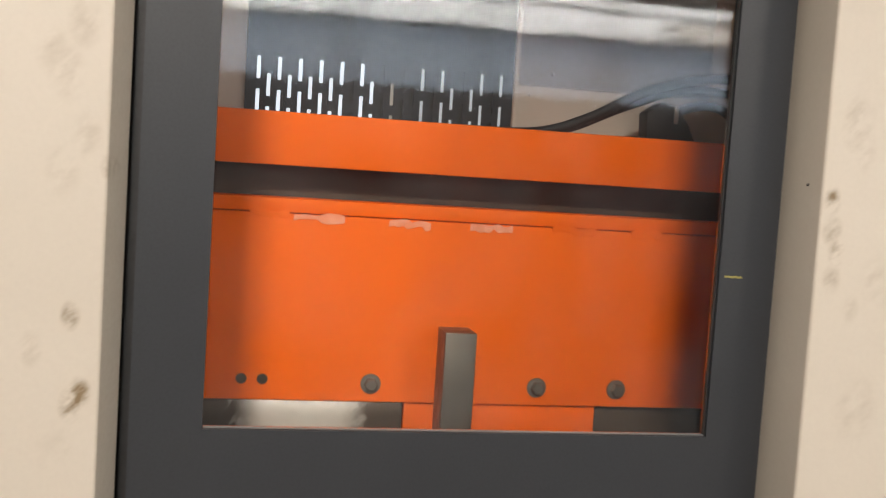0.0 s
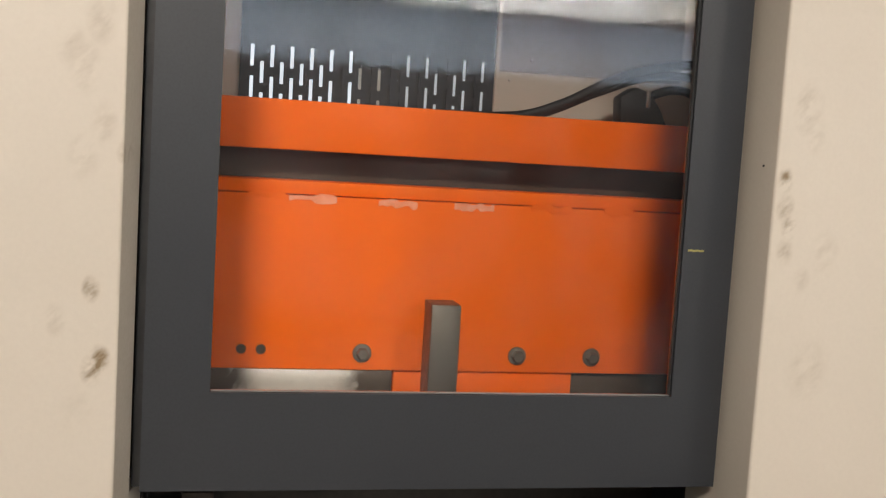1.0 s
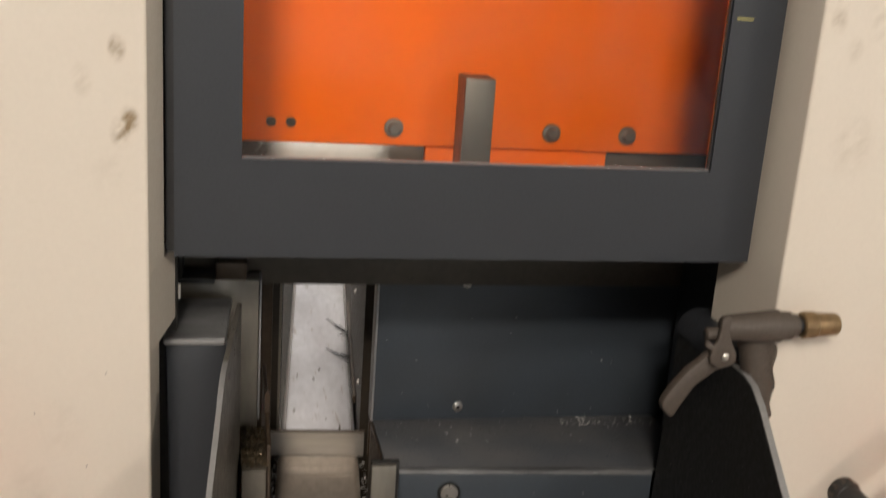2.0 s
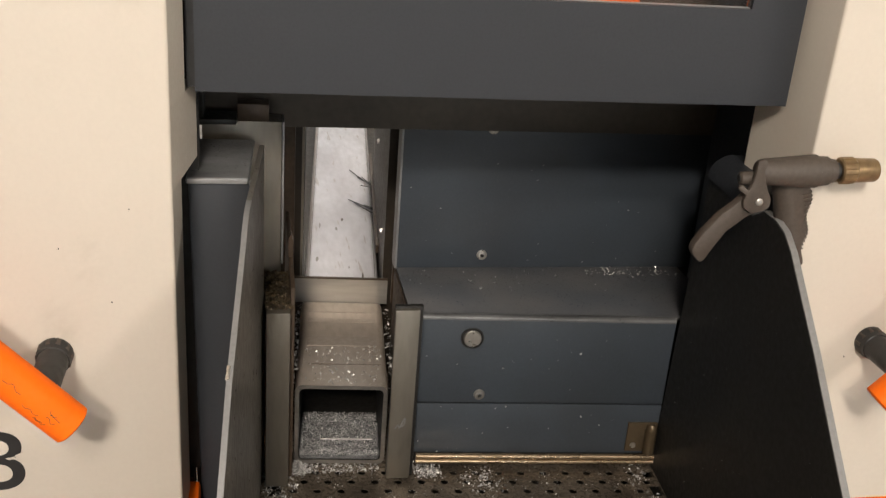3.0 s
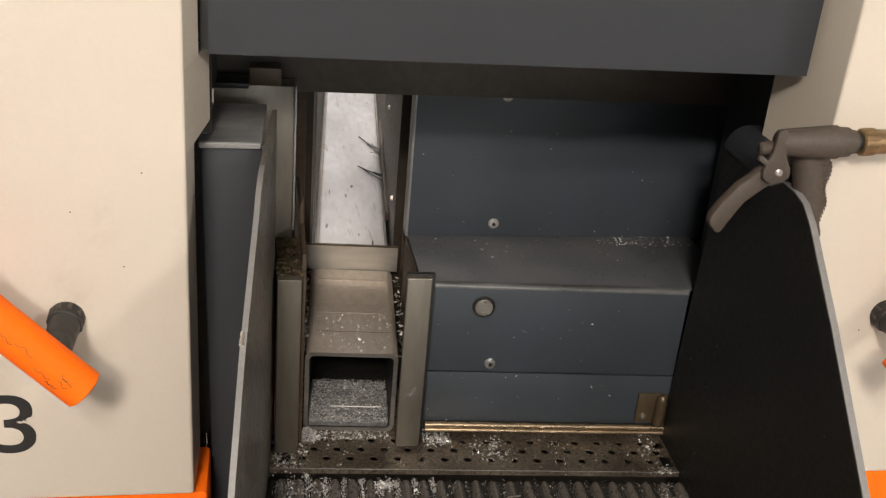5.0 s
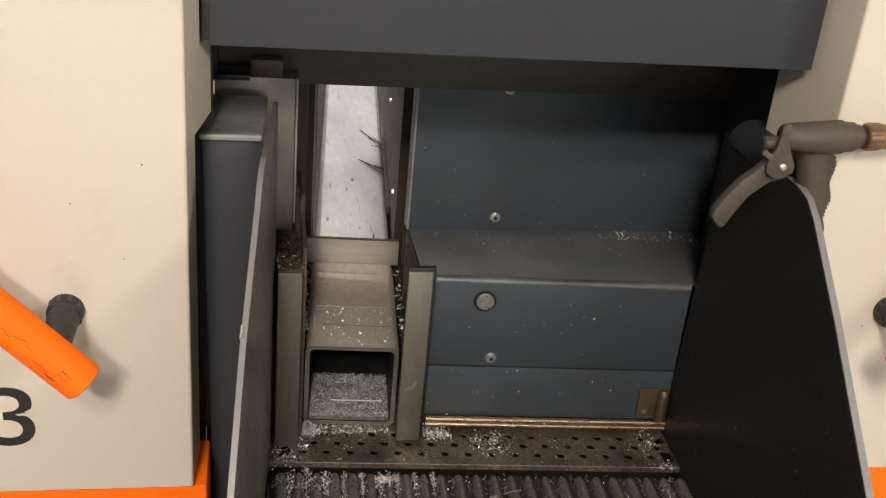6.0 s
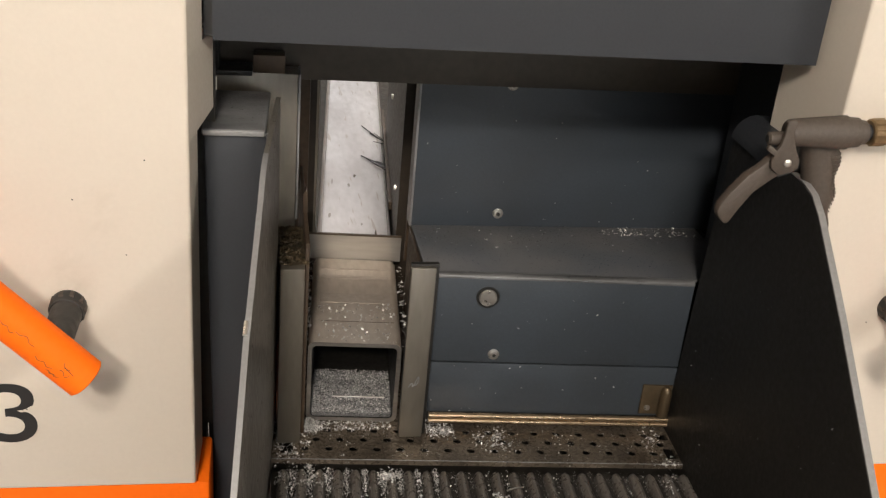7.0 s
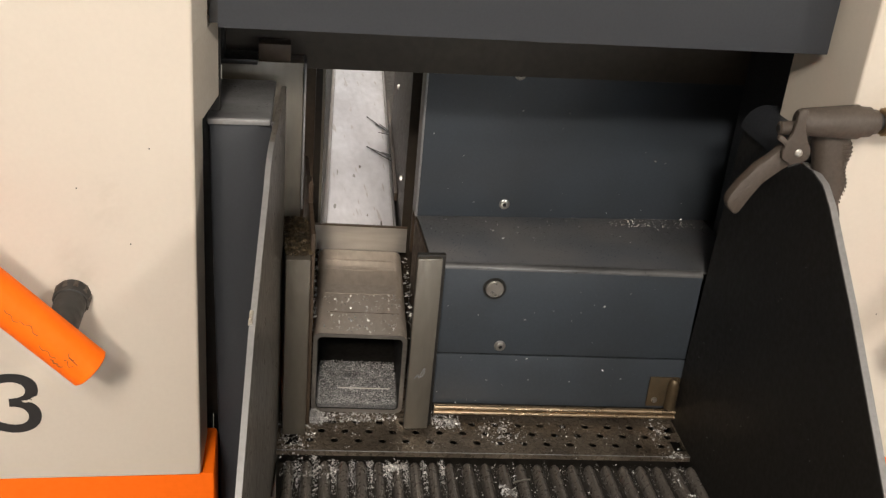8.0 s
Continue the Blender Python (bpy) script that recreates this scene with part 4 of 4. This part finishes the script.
def tray():
    """Drilled tray plate: staggered round holes, each with its own rim; it lies a little off square, like the tube."""
    def askew(bm):
        for v in bm.verts:
            v.co.y += 0.0042 - 0.0647 * v.co.x
        return bm

    ob = thing("drilled_tray", (0.13, -0.04, 0.86), "grimy drilled steel tray plate covered with swarf", "chute tray")
    bm = bmesh.new()
    z = 0.8955
    cw, ch, r = 0.0260, 0.0170, 0.0044
    y_top = -0.0105
    for row in range(3):
        yc = y_top - ch * (row + 0.5)
        shift = cw / 2 if row % 2 else 0.0
        for k in range(-2, 19):
            xc = -0.0012 + cw * (k - 3) + shift
            if xc - cw / 2 < -0.0895 or xc + cw / 2 > 0.366:
                continue
            n = 12
            hole, rim, deep = [], [], []
            for i in range(n):
                a = 2 * math.pi * i / n
                c, s = math.cos(a), math.sin(a)
                q = max(abs(c) / (cw / 2), abs(s) / (ch / 2))
                rim.append(bm.verts.new((xc + c / q, yc + s / q, z)))
                hole.append(bm.verts.new((xc + r * c, yc + r * s, z)))
                deep.append(bm.verts.new((xc + r * c, yc + r * s, z - 0.0016)))
            for i in range(n):
                j = (i + 1) % n
                bm.faces.new((rim[i], rim[j], hole[j], hole[i]))
                bm.faces.new((hole[i], hole[j], deep[j], deep[i]))
            for ang in (45, 135, 225, 315):
                a = radians(ang)
                best = [v for v in rim]
                sx, sy = math.copysign(cw / 2, math.cos(a)), math.copysign(ch / 2, math.sin(a))
                best.sort(key=lambda v: (v.co.x - xc - sx) ** 2 + (v.co.y - yc - sy) ** 2)
                corner = bm.verts.new((xc + sx, yc + sy, z))
                bm.faces.new((corner, best[0], best[1]))
    bmesh.ops.remove_doubles(bm, verts=bm.verts, dist=0.0002)
    bmesh.ops.recalc_face_normals(bm, faces=bm.faces)
    part("drilled_plate", askew(bm), GRIME, ob)
    part("plate_rim", askew(box(-0.0895, 0.366, -0.0712, -0.0617, 0.8900, 0.8954)), GRIME, ob)
    for x0, x1 in ((-0.0895, -0.0802), (0.3630, 0.366)):
        part("plate_end", askew(box(x0, x1, -0.0616, -0.0106, 0.8900, 0.8953)), GRIME, ob)
    part("back_strip", askew(box(-0.0895, 0.366, y_top + 0.0002, 0.21, 0.8900, 0.8950)), GRIME, ob)
    part("front_lip", askew(box(-0.0895, 0.366, -0.0727, -0.0713, 0.8895, 0.8952)), GRIME, ob)
    part("lip_edge", askew(box(-0.0895, 0.366, -0.0728, -0.0718, 0.8953, 0.8961, 0.0003)), EDGE, ob, "bare worn front edge")
    # Dark pan added so the drilled holes look shaded.
    part("under_pan", box(-0.0895, 0.366, -0.62, 0.21, 0.855, 0.8600), DARK, ob)
    rnd = random.Random(3)
    for k in range(24):
        x = -0.077 + 0.0190 * k
        w = 0.0060 + rnd.uniform(-0.0006, 0.0006)
        bm = bmesh.new()
        n = 7
        rings = []
        for j, y in enumerate((-0.0815, -0.0845, -0.0905, -0.25, -0.45, -0.615)):
            sc = (0.45, 0.8, 1, 1, 1, 1)[j]
            rings.append([bm.verts.new((x + w * sc * math.cos(math.pi * i / n), y, 0.8835 + 0.0100 * sc * math.sin(math.pi * i / n))) for i in range(n + 1)])
        for a, b in zip(rings, rings[1:]):
            for i in range(n):
                bm.faces.new((a[i], a[i + 1], b[i + 1], b[i]))
        bm.faces.new(rings[0])
        bm.faces.new(list(reversed(rings[-1])))
        bmesh.ops.recalc_face_normals(bm, faces=bm.faces)
        for v in bm.verts:
            v.co.x += 0.062 * (v.co.y + 0.09) * (1 - k / 30)
        part("slat", askew(bm), SLAT, ob)
    # Near-black bed: the shade between the slats is in its colour.
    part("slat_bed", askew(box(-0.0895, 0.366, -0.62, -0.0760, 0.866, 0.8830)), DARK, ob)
    part("apron", box(-0.0895, 0.366, -0.62, -0.60, 0.0, 0.8545), GREY, ob)
    return ob


tray()


# ---- lever handles and lettering on the cream panels ----
def lever(name, sign, x, label):
    ob = thing(name, (x, YC, 1.148), label, "handle", "lever handles")
    part("stub", lathe((x, YC, 1.148), (0, -1, 0), [(0, 0.0150), (0.006, 0.0150), (0.008, 0.0138), (0.014, 0.0138), (0.015, 0.0128), (0.062, 0.0120)], 24), BLACKP, ob, "black round stub with a notched collar")
    for i in range(10):
        a = 2 * math.pi * i / 10
        part("notch", box(x + 0.0135 * math.cos(a) - 0.0018, x + 0.0135 * math.cos(a) + 0.0018, YC - 0.0085, YC - 0.0005,
                          1.148 + 0.0135 * math.sin(a) - 0.0018, 1.148 + 0.0135 * math.sin(a) + 0.0018, 0.0005), RUBBER, ob)
    end = Vector((x + sign * 0.0225, -0.250, 1.1212))
    way = Vector((-sign * 0.69, 0, 0.724))
    grip = part("grip", lathe(end, way, [(0, 0.0158), (0.0012, 0.0172), (0.17, 0.0172), (0.171, 0.016)], 32), ORANGE, ob, "orange plastic coated round grip")
    if sign > 0:
        up = Vector((0.724, 0, 0.69))
        rnd = random.Random(5)
        for s0, o0, length in ((0.014, 0.004, 0.010), (0.016, 0.001, 0.009), (0.021, -0.005, 0.010), (0.019, 0.0065, 0.007), (0.030, -0.002, 0.016), (0.052, 0.005, 0.018), (0.024, -0.006, 0.008), (0.070, 0.002, 0.014)):
            pts = []
            for k in range(5):
                o = o0 + rnd.uniform(-0.0016, 0.0016)
                p = end + way * (s0 + length * k / 4) + up * o
                p.y -= math.sqrt(0.0172 ** 2 - o * o)
                pts.append(p)
            part("scratch", sweep(pts, 0.00028, 5), RUST, grip, "thin dark scratch")
    return ob


lever("lever_handle", 1, -0.2610, "orange round lever handle on a black stub, scuffed")
lever("lever_handle", -1, 0.4940, "orange round lever handle on a black stub")

text = bpy.data.curves.new("digit", "FONT")
text.offset = 0.0002
text.body, text.size, text.extrude = "3", 0.0870, 0.0002
digit_ob = new("digit_shape", text)
digit_ob.matrix_world = pose(-0.3395, YC - 0.0004, 1.0108, 90, 0, 0)
bpy.context.view_layer.update()
me = bpy.data.meshes.new_from_object(digit_ob.evaluated_get(bpy.context.evaluated_depsgraph_get()))
place = digit_ob.matrix_world.copy()
bpy.data.objects.remove(digit_ob)
me.transform(place @ Matrix.Diagonal((1.2, 1.0, 1.0, 1.0)))
me.materials.clear()
me.materials.append(INK)
digit = new("digit", me)
digit.parent = left_panel
digit.matrix_parent_inverse = Matrix.Translation(-left_panel.location)
tagged(digit, "black vinyl digit 3 with worn spots")
rnd = random.Random(11)
for x, z in ((-0.3005, 1.0455), (-0.3040, 1.0440), (-0.2975, 1.0475), (-0.3075, 1.0430)):
    n = 9
    pts = [(x + rnd.uniform(0.0012, 0.0030) * math.cos(2 * math.pi * i / n), YC - 0.0012, z + rnd.uniform(0.0008, 0.0022) * math.sin(2 * math.pi * i / n)) for i in range(n)]
    part("worn_spot", prism(pts, (0, 0.0003, 0)), CREAM, left_panel, "scratched off vinyl")


# ---- air gun hanging on the chute plate ----
def air_gun():
    ob = thing("air_blow_gun", (0.365, -0.209, 1.28), "taupe plastic air blow gun with brass fitting hung on the plate", "air gun")
    y = -0.203
    axis = Vector((1, 0, 0.03)).normalized()
    def along(points):
        """Turned outline along the barrel: (distance, radius)."""
        return lathe((0.3300, y, 1.3280), axis, points, 28)

    part("barrel", along([(0, 0.0090), (0.002, 0.0108), (0.006, 0.0116), (0.030, 0.0132), (0.0515, 0.0146), (0.0530, 0.0146), (0.0538, 0.0132), (0.0640, 0.0126), (0.0648, 0.0108), (0.0705, 0.0102), (0.0712, 0.0090)]), RUBBER, ob)
    part("nozzle", lathe((0.3125, y - 0.004, 1.3235), axis, [(0, 0.0040), (0.0012, 0.0058), (0.020, 0.0064)], 18), RUBBER, ob)
    part("nozzle_hole", lathe((0.3121, y - 0.004, 1.3235), axis, [(0, 0.0030), (0.0004, 0.0030)], 12), BLACKP, ob)
    part("neck", along([(0.0700, 0.0072), (0.0770, 0.0072)]), BLACKP, ob)
    fitting = part("fitting", along([(0.0752, 0.0100), (0.0765, 0.0114), (0.0880, 0.0116), (0.0892, 0.0108), (0.1080, 0.0104), (0.1100, 0.0094)]), BRASS, ob, "worn brass hose fitting")
    for i in range(14):
        a = 2 * math.pi * i / 14
        c = Vector((0.3300, y, 1.3280)) + axis * 0.0765 + Vector((0, 0.0114 * math.cos(a), 0.0114 * math.sin(a)))
        part("knurl", rod(c, c + axis * 0.0112, 0.0007, sides=5), BRASS, fitting)
    # saddle over the barrel that carries the lever pin
    saddle = [(0.3212, 1.3420), (0.3240, 1.3442), (0.3290, 1.3438), (0.3298, 1.3410), (0.3287, 1.3338), (0.3310, 1.3260), (0.3340, 1.3187), (0.3395, 1.3085), (0.3392, 1.3020), (0.3349, 1.2985), (0.3237, 1.2955), (0.3155, 1.3010),
              (0.3145, 1.3080), (0.3158, 1.3125), (0.3080, 1.3176), (0.3092, 1.3208), (0.3120, 1.3212), (0.3172, 1.3170), (0.3200, 1.3230), (0.3212, 1.3340)]
    part("saddle", prism([(x, y - 0.0165, z) for x, z in saddle], (0, 0.0045, 0), bevel=0.0011), RUBBER, ob)
    part("pin", lathe((0.3286, y - 0.0165, 1.3067), (0, -1, 0), [(0, 0.0034), (0.0008, 0.0034), (0.0015, 0.0026), (0.0018, 0.0010)], 16), SCREW, ob, "bright rivet pin")
    # curved trigger lever with a rounded end
    blade = [(0.3185, 1.3106), (0.3102, 1.3012), (0.2991, 1.2922), (0.2868, 1.2763), (0.2800, 1.2650), (0.2785, 1.2590), (0.2800, 1.2545), (0.2862, 1.2478), (0.2900, 1.2470), (0.2922, 1.2500),
             (0.2977, 1.2604), (0.3075, 1.2765), (0.3230, 1.2899), (0.3360, 1.2965), (0.3350, 1.3080)]
    part("lever", prism([(x, y - 0.0110, z) for x, z in blade], (0, 0.0110, 0), bevel=0.0026), RUBBER, ob, "curved trigger lever")
    # grip with finger waves, its back outside the plate
    bm = bmesh.new()
    rows = []
    for i in range(29):
        s = i / 28
        z = 1.3180 - 0.080 * s
        mid = 0.3680 + 0.0150 * s
        right = 0.0212 + 0.0018 * math.sin(s * 16.0 - 2.0) - 0.0082 * s
        left = 0.0155 - 0.006 * s
        rows.append([bm.verts.new(Vector((mid + (right if math.cos(a) > 0 else left) * math.cos(a), y + 0.013 + 0.0125 * math.sin(a), z))) for a in [2 * math.pi * k / 20 for k in range(20)]])
    for a, b in zip(rows, rows[1:]):
        for i in range(20):
            bm.faces.new((a[i], a[(i + 1) % 20], b[(i + 1) % 20], b[i]))
    bm.faces.new(rows[0])
    bm.faces.new(list(reversed(rows[-1])))
    bmesh.ops.recalc_face_normals(bm, faces=bm.faces)
    grip = part("grip", bm, RUBBER, ob, "ribbed hand grip with finger waves")
    for i in range(16):
        s = (i + 3.0) / 22
        z = 1.3180 - 0.080 * s
        mid, right = 0.3680 + 0.0150 * s, 0.0212 + 0.0018 * math.sin(s * 16.0 - 2.0) - 0.0082 * s
        bm = bmesh.new()
        rows = []
        for k in range(13):
            a = radians(-72 + 3.0 * i + (122 - 3.0 * i) * k / 12)
            rr = (right if math.cos(a) > 0 else 0.0155 - 0.006 * s) + 0.0004
            p = Vector((mid + rr * math.cos(a), y + 0.013 + 0.0129 * math.sin(a), z))
            o = Vector((math.cos(a), math.sin(a), 0)) * 0.0009
            rows.append([bm.verts.new(p + Vector((0, 0, 0.0007))), bm.verts.new(p + o), bm.verts.new(p - Vector((0, 0, 0.0007)))])
        for a, b in zip(rows, rows[1:]):
            for k in range(2):
                bm.faces.new((a[k], a[k + 1], b[k + 1], b[k]))
        part("rib", bm, RUBBER, grip)
    return ob


air_gun()


# ---- swarf ----
def swarf(name, count, spread, size, seed, label, mat=None):
    """Loose curled chips: short bent strips thrown over a patch; spread(rnd) gives a place."""
    rnd = random.Random(seed)
    verts, faces = [], []
    for _ in range(count):
        p = Vector(spread(rnd))
        s = size * rnd.uniform(0.5, 1.6)
        a = rnd.uniform(0, 2 * math.pi)
        tilt = rnd.uniform(-0.9, 0.9)
        way = Vector((math.cos(a), math.sin(a), tilt)).normalized()
        side = way.cross(Vector((rnd.uniform(-1, 1), rnd.uniform(-1, 1), 1))).normalized() * s * 0.28
        up = Vector((0, 0, 1))
        k = len(verts)
        curl = rnd.uniform(0.1, 0.7)
        for i in range(4):
            u = i / 3 - 0.5
            c = p + way * s * u + up * (s * curl * (0.25 - u * u) + s * 0.25)
            verts += [c + side, c - side]
        for i in range(3):
            faces.append((k + 2 * i, k + 2 * i + 1, k + 2 * i + 3, k + 2 * i + 2))
    m = bpy.data.meshes.new(name)
    m.from_pydata([tuple(v) for v in verts], [], faces)
    m.materials.append(mat or CHIP)
    return tagged(new(name, m), label, "metal swarf", "", "stuff")


def in_box(x0, x1, y0, y1, z):
    return lambda r: (r.uniform(x0, x1), r.uniform(y0, y1), z)


def heap(x, y, z, sx, sy, h):
    def f(r):
        a, b = r.gauss(0, 1), r.gauss(0, 1)
        return (x + a * sx, y + b * sy, z + max(0.0, h * (1 - 0.4 * (a * a + b * b))) * r.random())
    return f


def inside_tube(r):
    b = 0.002 + 0.088 * r.random()
    p = run(r.uniform(-0.044, 0.044), b, 0.9062 + 0.0025 * r.random())
    return p


swarf("tube_swarf", 9500, inside_tube, 0.0009, 1, "fine bright metal chips lying inside the tube")
def clusters(seed, count, x0, x1, y0, y1, z, tight):
    """Chips in uneven little drifts over a patch that follows the tray's slant."""
    r0 = random.Random(seed)
    spots = [(r0.uniform(x0, x1), r0.uniform(y0, y1), r0.uniform(0.4, 1.6)) for _ in range(count)]

    def f(r):
        x, y, k = r.choice(spots)
        x, y = min(max(r.gauss(x, tight * k), x0 - 0.004), x1 + 0.004), r.gauss(y, tight * k)
        return (x, y + 0.0042 - 0.0647 * x, z)
    return f


def between_slats(first, last, far):
    """Chips that have slid into the gaps between the slats."""
    def f(r):
        k = r.randint(first, last)
        y = -0.081 - abs(r.gauss(0, far))
        x = -0.077 + 0.0190 * (k + 0.5) + 0.062 * (y + 0.09) * (1 - k / 30) + r.gauss(0, 0.0022)
        return (x, y + 0.0042 - 0.0647 * x, 0.8868 + 0.005 * r.random())
    return f


swarf("tray_swarf", 420, clusters(41, 60, -0.085, 0.35, -0.070, -0.012, 0.8960, 0.006), 0.0012, 2, "bright metal chips scattered on the drilled tray")
swarf("tray_swarf", 500, in_box(-0.046, 0.044, -0.016, 0.002, 0.8962), 0.0016, 35, "grey chips spilled at the mouth of the tube")
swarf("tray_swarf", 1500, heap(-0.0475, -0.0075, 0.896, 0.0062, 0.0050, 0.013), 0.0013, 3, "small white heap of bright chips")
swarf("tray_swarf", 560, clusters(42, 11, 0.088, 0.110, -0.022, -0.004, 0.8965, 0.005), 0.0018, 4, "small white drift of bright chips")
swarf("tray_swarf", 230, clusters(43, 18, 0.140, 0.180, -0.050, -0.016, 0.8962, 0.005), 0.0018, 5, "loose patch of bright chips")
swarf("tray_swarf", 480, clusters(44, 26, -0.086, -0.052, -0.070, -0.002, 0.8962, 0.005), 0.0016, 6, "bright metal chips in the tray corner")
swarf("tray_swarf", 360, clusters(45, 30, 0.334, 0.356, -0.20, 0.004, 0.8955, 0.005), 0.0017, 7, "line of chips along the chute plate")
swarf("slat_swarf", 2600, between_slats(0, 8, 0.030), 0.0011, 8, "chips caught between the slats")
swarf("slat_swarf", 700, between_slats(9, 22, 0.045), 0.0011, 36, "few chips caught between the slats")
swarf("slat_swarf", 220, clusters(46, 24, -0.082, -0.030, -0.115, -0.082, 0.8935, 0.005), 0.0018, 9, "chips lying over the slats")
swarf("slat_swarf", 300, clusters(47, 6, 0.026, 0.046, -0.104, -0.088, 0.8935, 0.0035), 0.0020, 10, "white clump of chips on the slats")
swarf("slat_swarf", 150, clusters(48, 4, 0.140, 0.152, -0.136, -0.126, 0.8935, 0.003), 0.0020, 37, "white clump of chips on the slats")
swarf("bar_swarf", 1500, in_box(-0.083, -0.054, -0.030, 0.060, 1.1105), 0.0022, 12, "oily brown chips heaped on the guide bar", OILCHIP)
def on_shelf(x0, x1, y0):
    """Chips on the gently rising shelf."""
    def f(r):
        x, y = r.uniform(x0, x1), r.uniform(y0, 0.127)
        return (x, y, ZS + 0.0003 + 0.0050 * (YU - y) / (YU - YL))
    return f


swarf("shelf_swarf", 150, on_shelf(0.30, 0.42, 0.100), 0.0019, 13, "bright chips lying in the shelf corner")
swarf("shelf_swarf", 50, on_shelf(0.076, 0.36, 0.05), 0.0020, 14, "few bright chips on the shelf")
swarf("tube_top_swarf", 260, lambda r: run(r.uniform(-0.045, 0.045), r.uniform(0.004, 0.12) ** 1.15, 1.0002), 0.0019, 15, "bright chips on top of the tube")
swarf("side_swarf", 160, lambda r: run(r.choice((-0.053, 0.055)) + r.uniform(-0.003, 0.003), r.uniform(0.0, 0.18), 0.99 + 0.02 * r.random()), 0.0030, 16, "chips caught beside the tube")


def chip_bed():
    """Uneven bed of fine chips on the tube's floor."""
    rnd = random.Random(21)
    na, nb = 46, 48
    verts = []
    for j in range(nb + 1):
        for i in range(na + 1):
            a, b = -0.0455 + 0.091 * i / na, 0.001 + 0.092 * j / nb
            h = 0.0035 * noise.noise(Vector((a * 60, b * 60, 2))) + 0.0022 * noise.noise(Vector((a * 240, b * 240, 5))) + rnd.uniform(0, 0.0008)
            fall = min(1.0, b / 0.012) * min(1.0, (0.094 - b) / 0.02)
            verts.append(tuple(run(a, b, 0.9026 + max(0.0, (0.003 + h) * max(fall, 0.15)))))
    faces = [(j * (na + 1) + i, j * (na + 1) + i + 1, (j + 1) * (na + 1) + i + 1, (j + 1) * (na + 1) + i) for j in range(nb) for i in range(na)]
    m = bpy.data.meshes.new("chip_bed")
    m.from_pydata(verts, [], faces)
    m.materials.append(GRIT)
    return tagged(new("chip_bed", m), "bed of fine grey metal chips inside the tube", "metal swarf", "", "stuff")


chip_bed()
solid("wire_offcut", rod(run(-0.022, 0.031, 0.9098), run(0.038, 0.031, 0.9098), 0.0009, sides=8), SCREW, "thin bright wire offcut lying in the chips", "wire")
brush = thing("chip_brush", run(0.05, 0.5, 1.0), "dark bristles of a chip brush resting on the stock", "brush")
rnd = random.Random(8)
for k in range(9):
    b = rnd.choice((0.50, 0.52, 0.60, 0.62, 0.65)) + rnd.uniform(-0.012, 0.012)
    reach = rnd.uniform(0.014, 0.040)
    lean = rnd.uniform(0.8, 2.6)
    part("bristle", sweep([run(0.051, b, 1.0035), run(0.051 - reach * 0.5, b + reach * lean * 0.45, 1.0030), run(0.051 - reach, b + reach * lean, 1.0014)], rnd.uniform(0.0004, 0.0011), 5), BLACKP, brush)
part("block", prism([run(0.0475, 0.36, 1.0005), run(0.0515, 0.36, 1.0005), run(0.0515, 0.36, 1.012), run(0.0475, 0.36, 1.012)], run(0, 0.40, 0)), RUST, brush)
def on_cover(r):
    x = r.uniform(0.085, 0.36)
    return (x, YL - 0.0012 - slant(x, YL), r.uniform(0.91, 1.07))


swarf("panel_flecks", 34, on_cover, 0.0016, 31, "few tiny chips stuck to the slate cover")
swarf("panel_flecks", 26, lambda r: (r.uniform(0.08, 0.40), YU - 0.0012, r.uniform(1.09, 1.22)), 0.0015, 32, "few tiny chips stuck to the slate cover")


def on_right_plate(r):
    y = r.uniform(-0.38, -0.05)
    return (0.3655 + 0.03 * y - 0.0008, y, r.uniform(0.90, 1.24 + min(0.0, (y + 0.22) * 0.9)))


swarf("plate_flecks", 80, on_right_plate, 0.0007, 33, "tiny chips stuck to the black chute plate")
solid("wire_offcut", sweep([(0.1551, -0.1261, 0.8950), (0.165, -0.1230, 0.8954), (0.1744, -0.1214, 0.8950)], 0.0010, 6), SCREW, "short bright wire offcut lying on the slats", "wire")
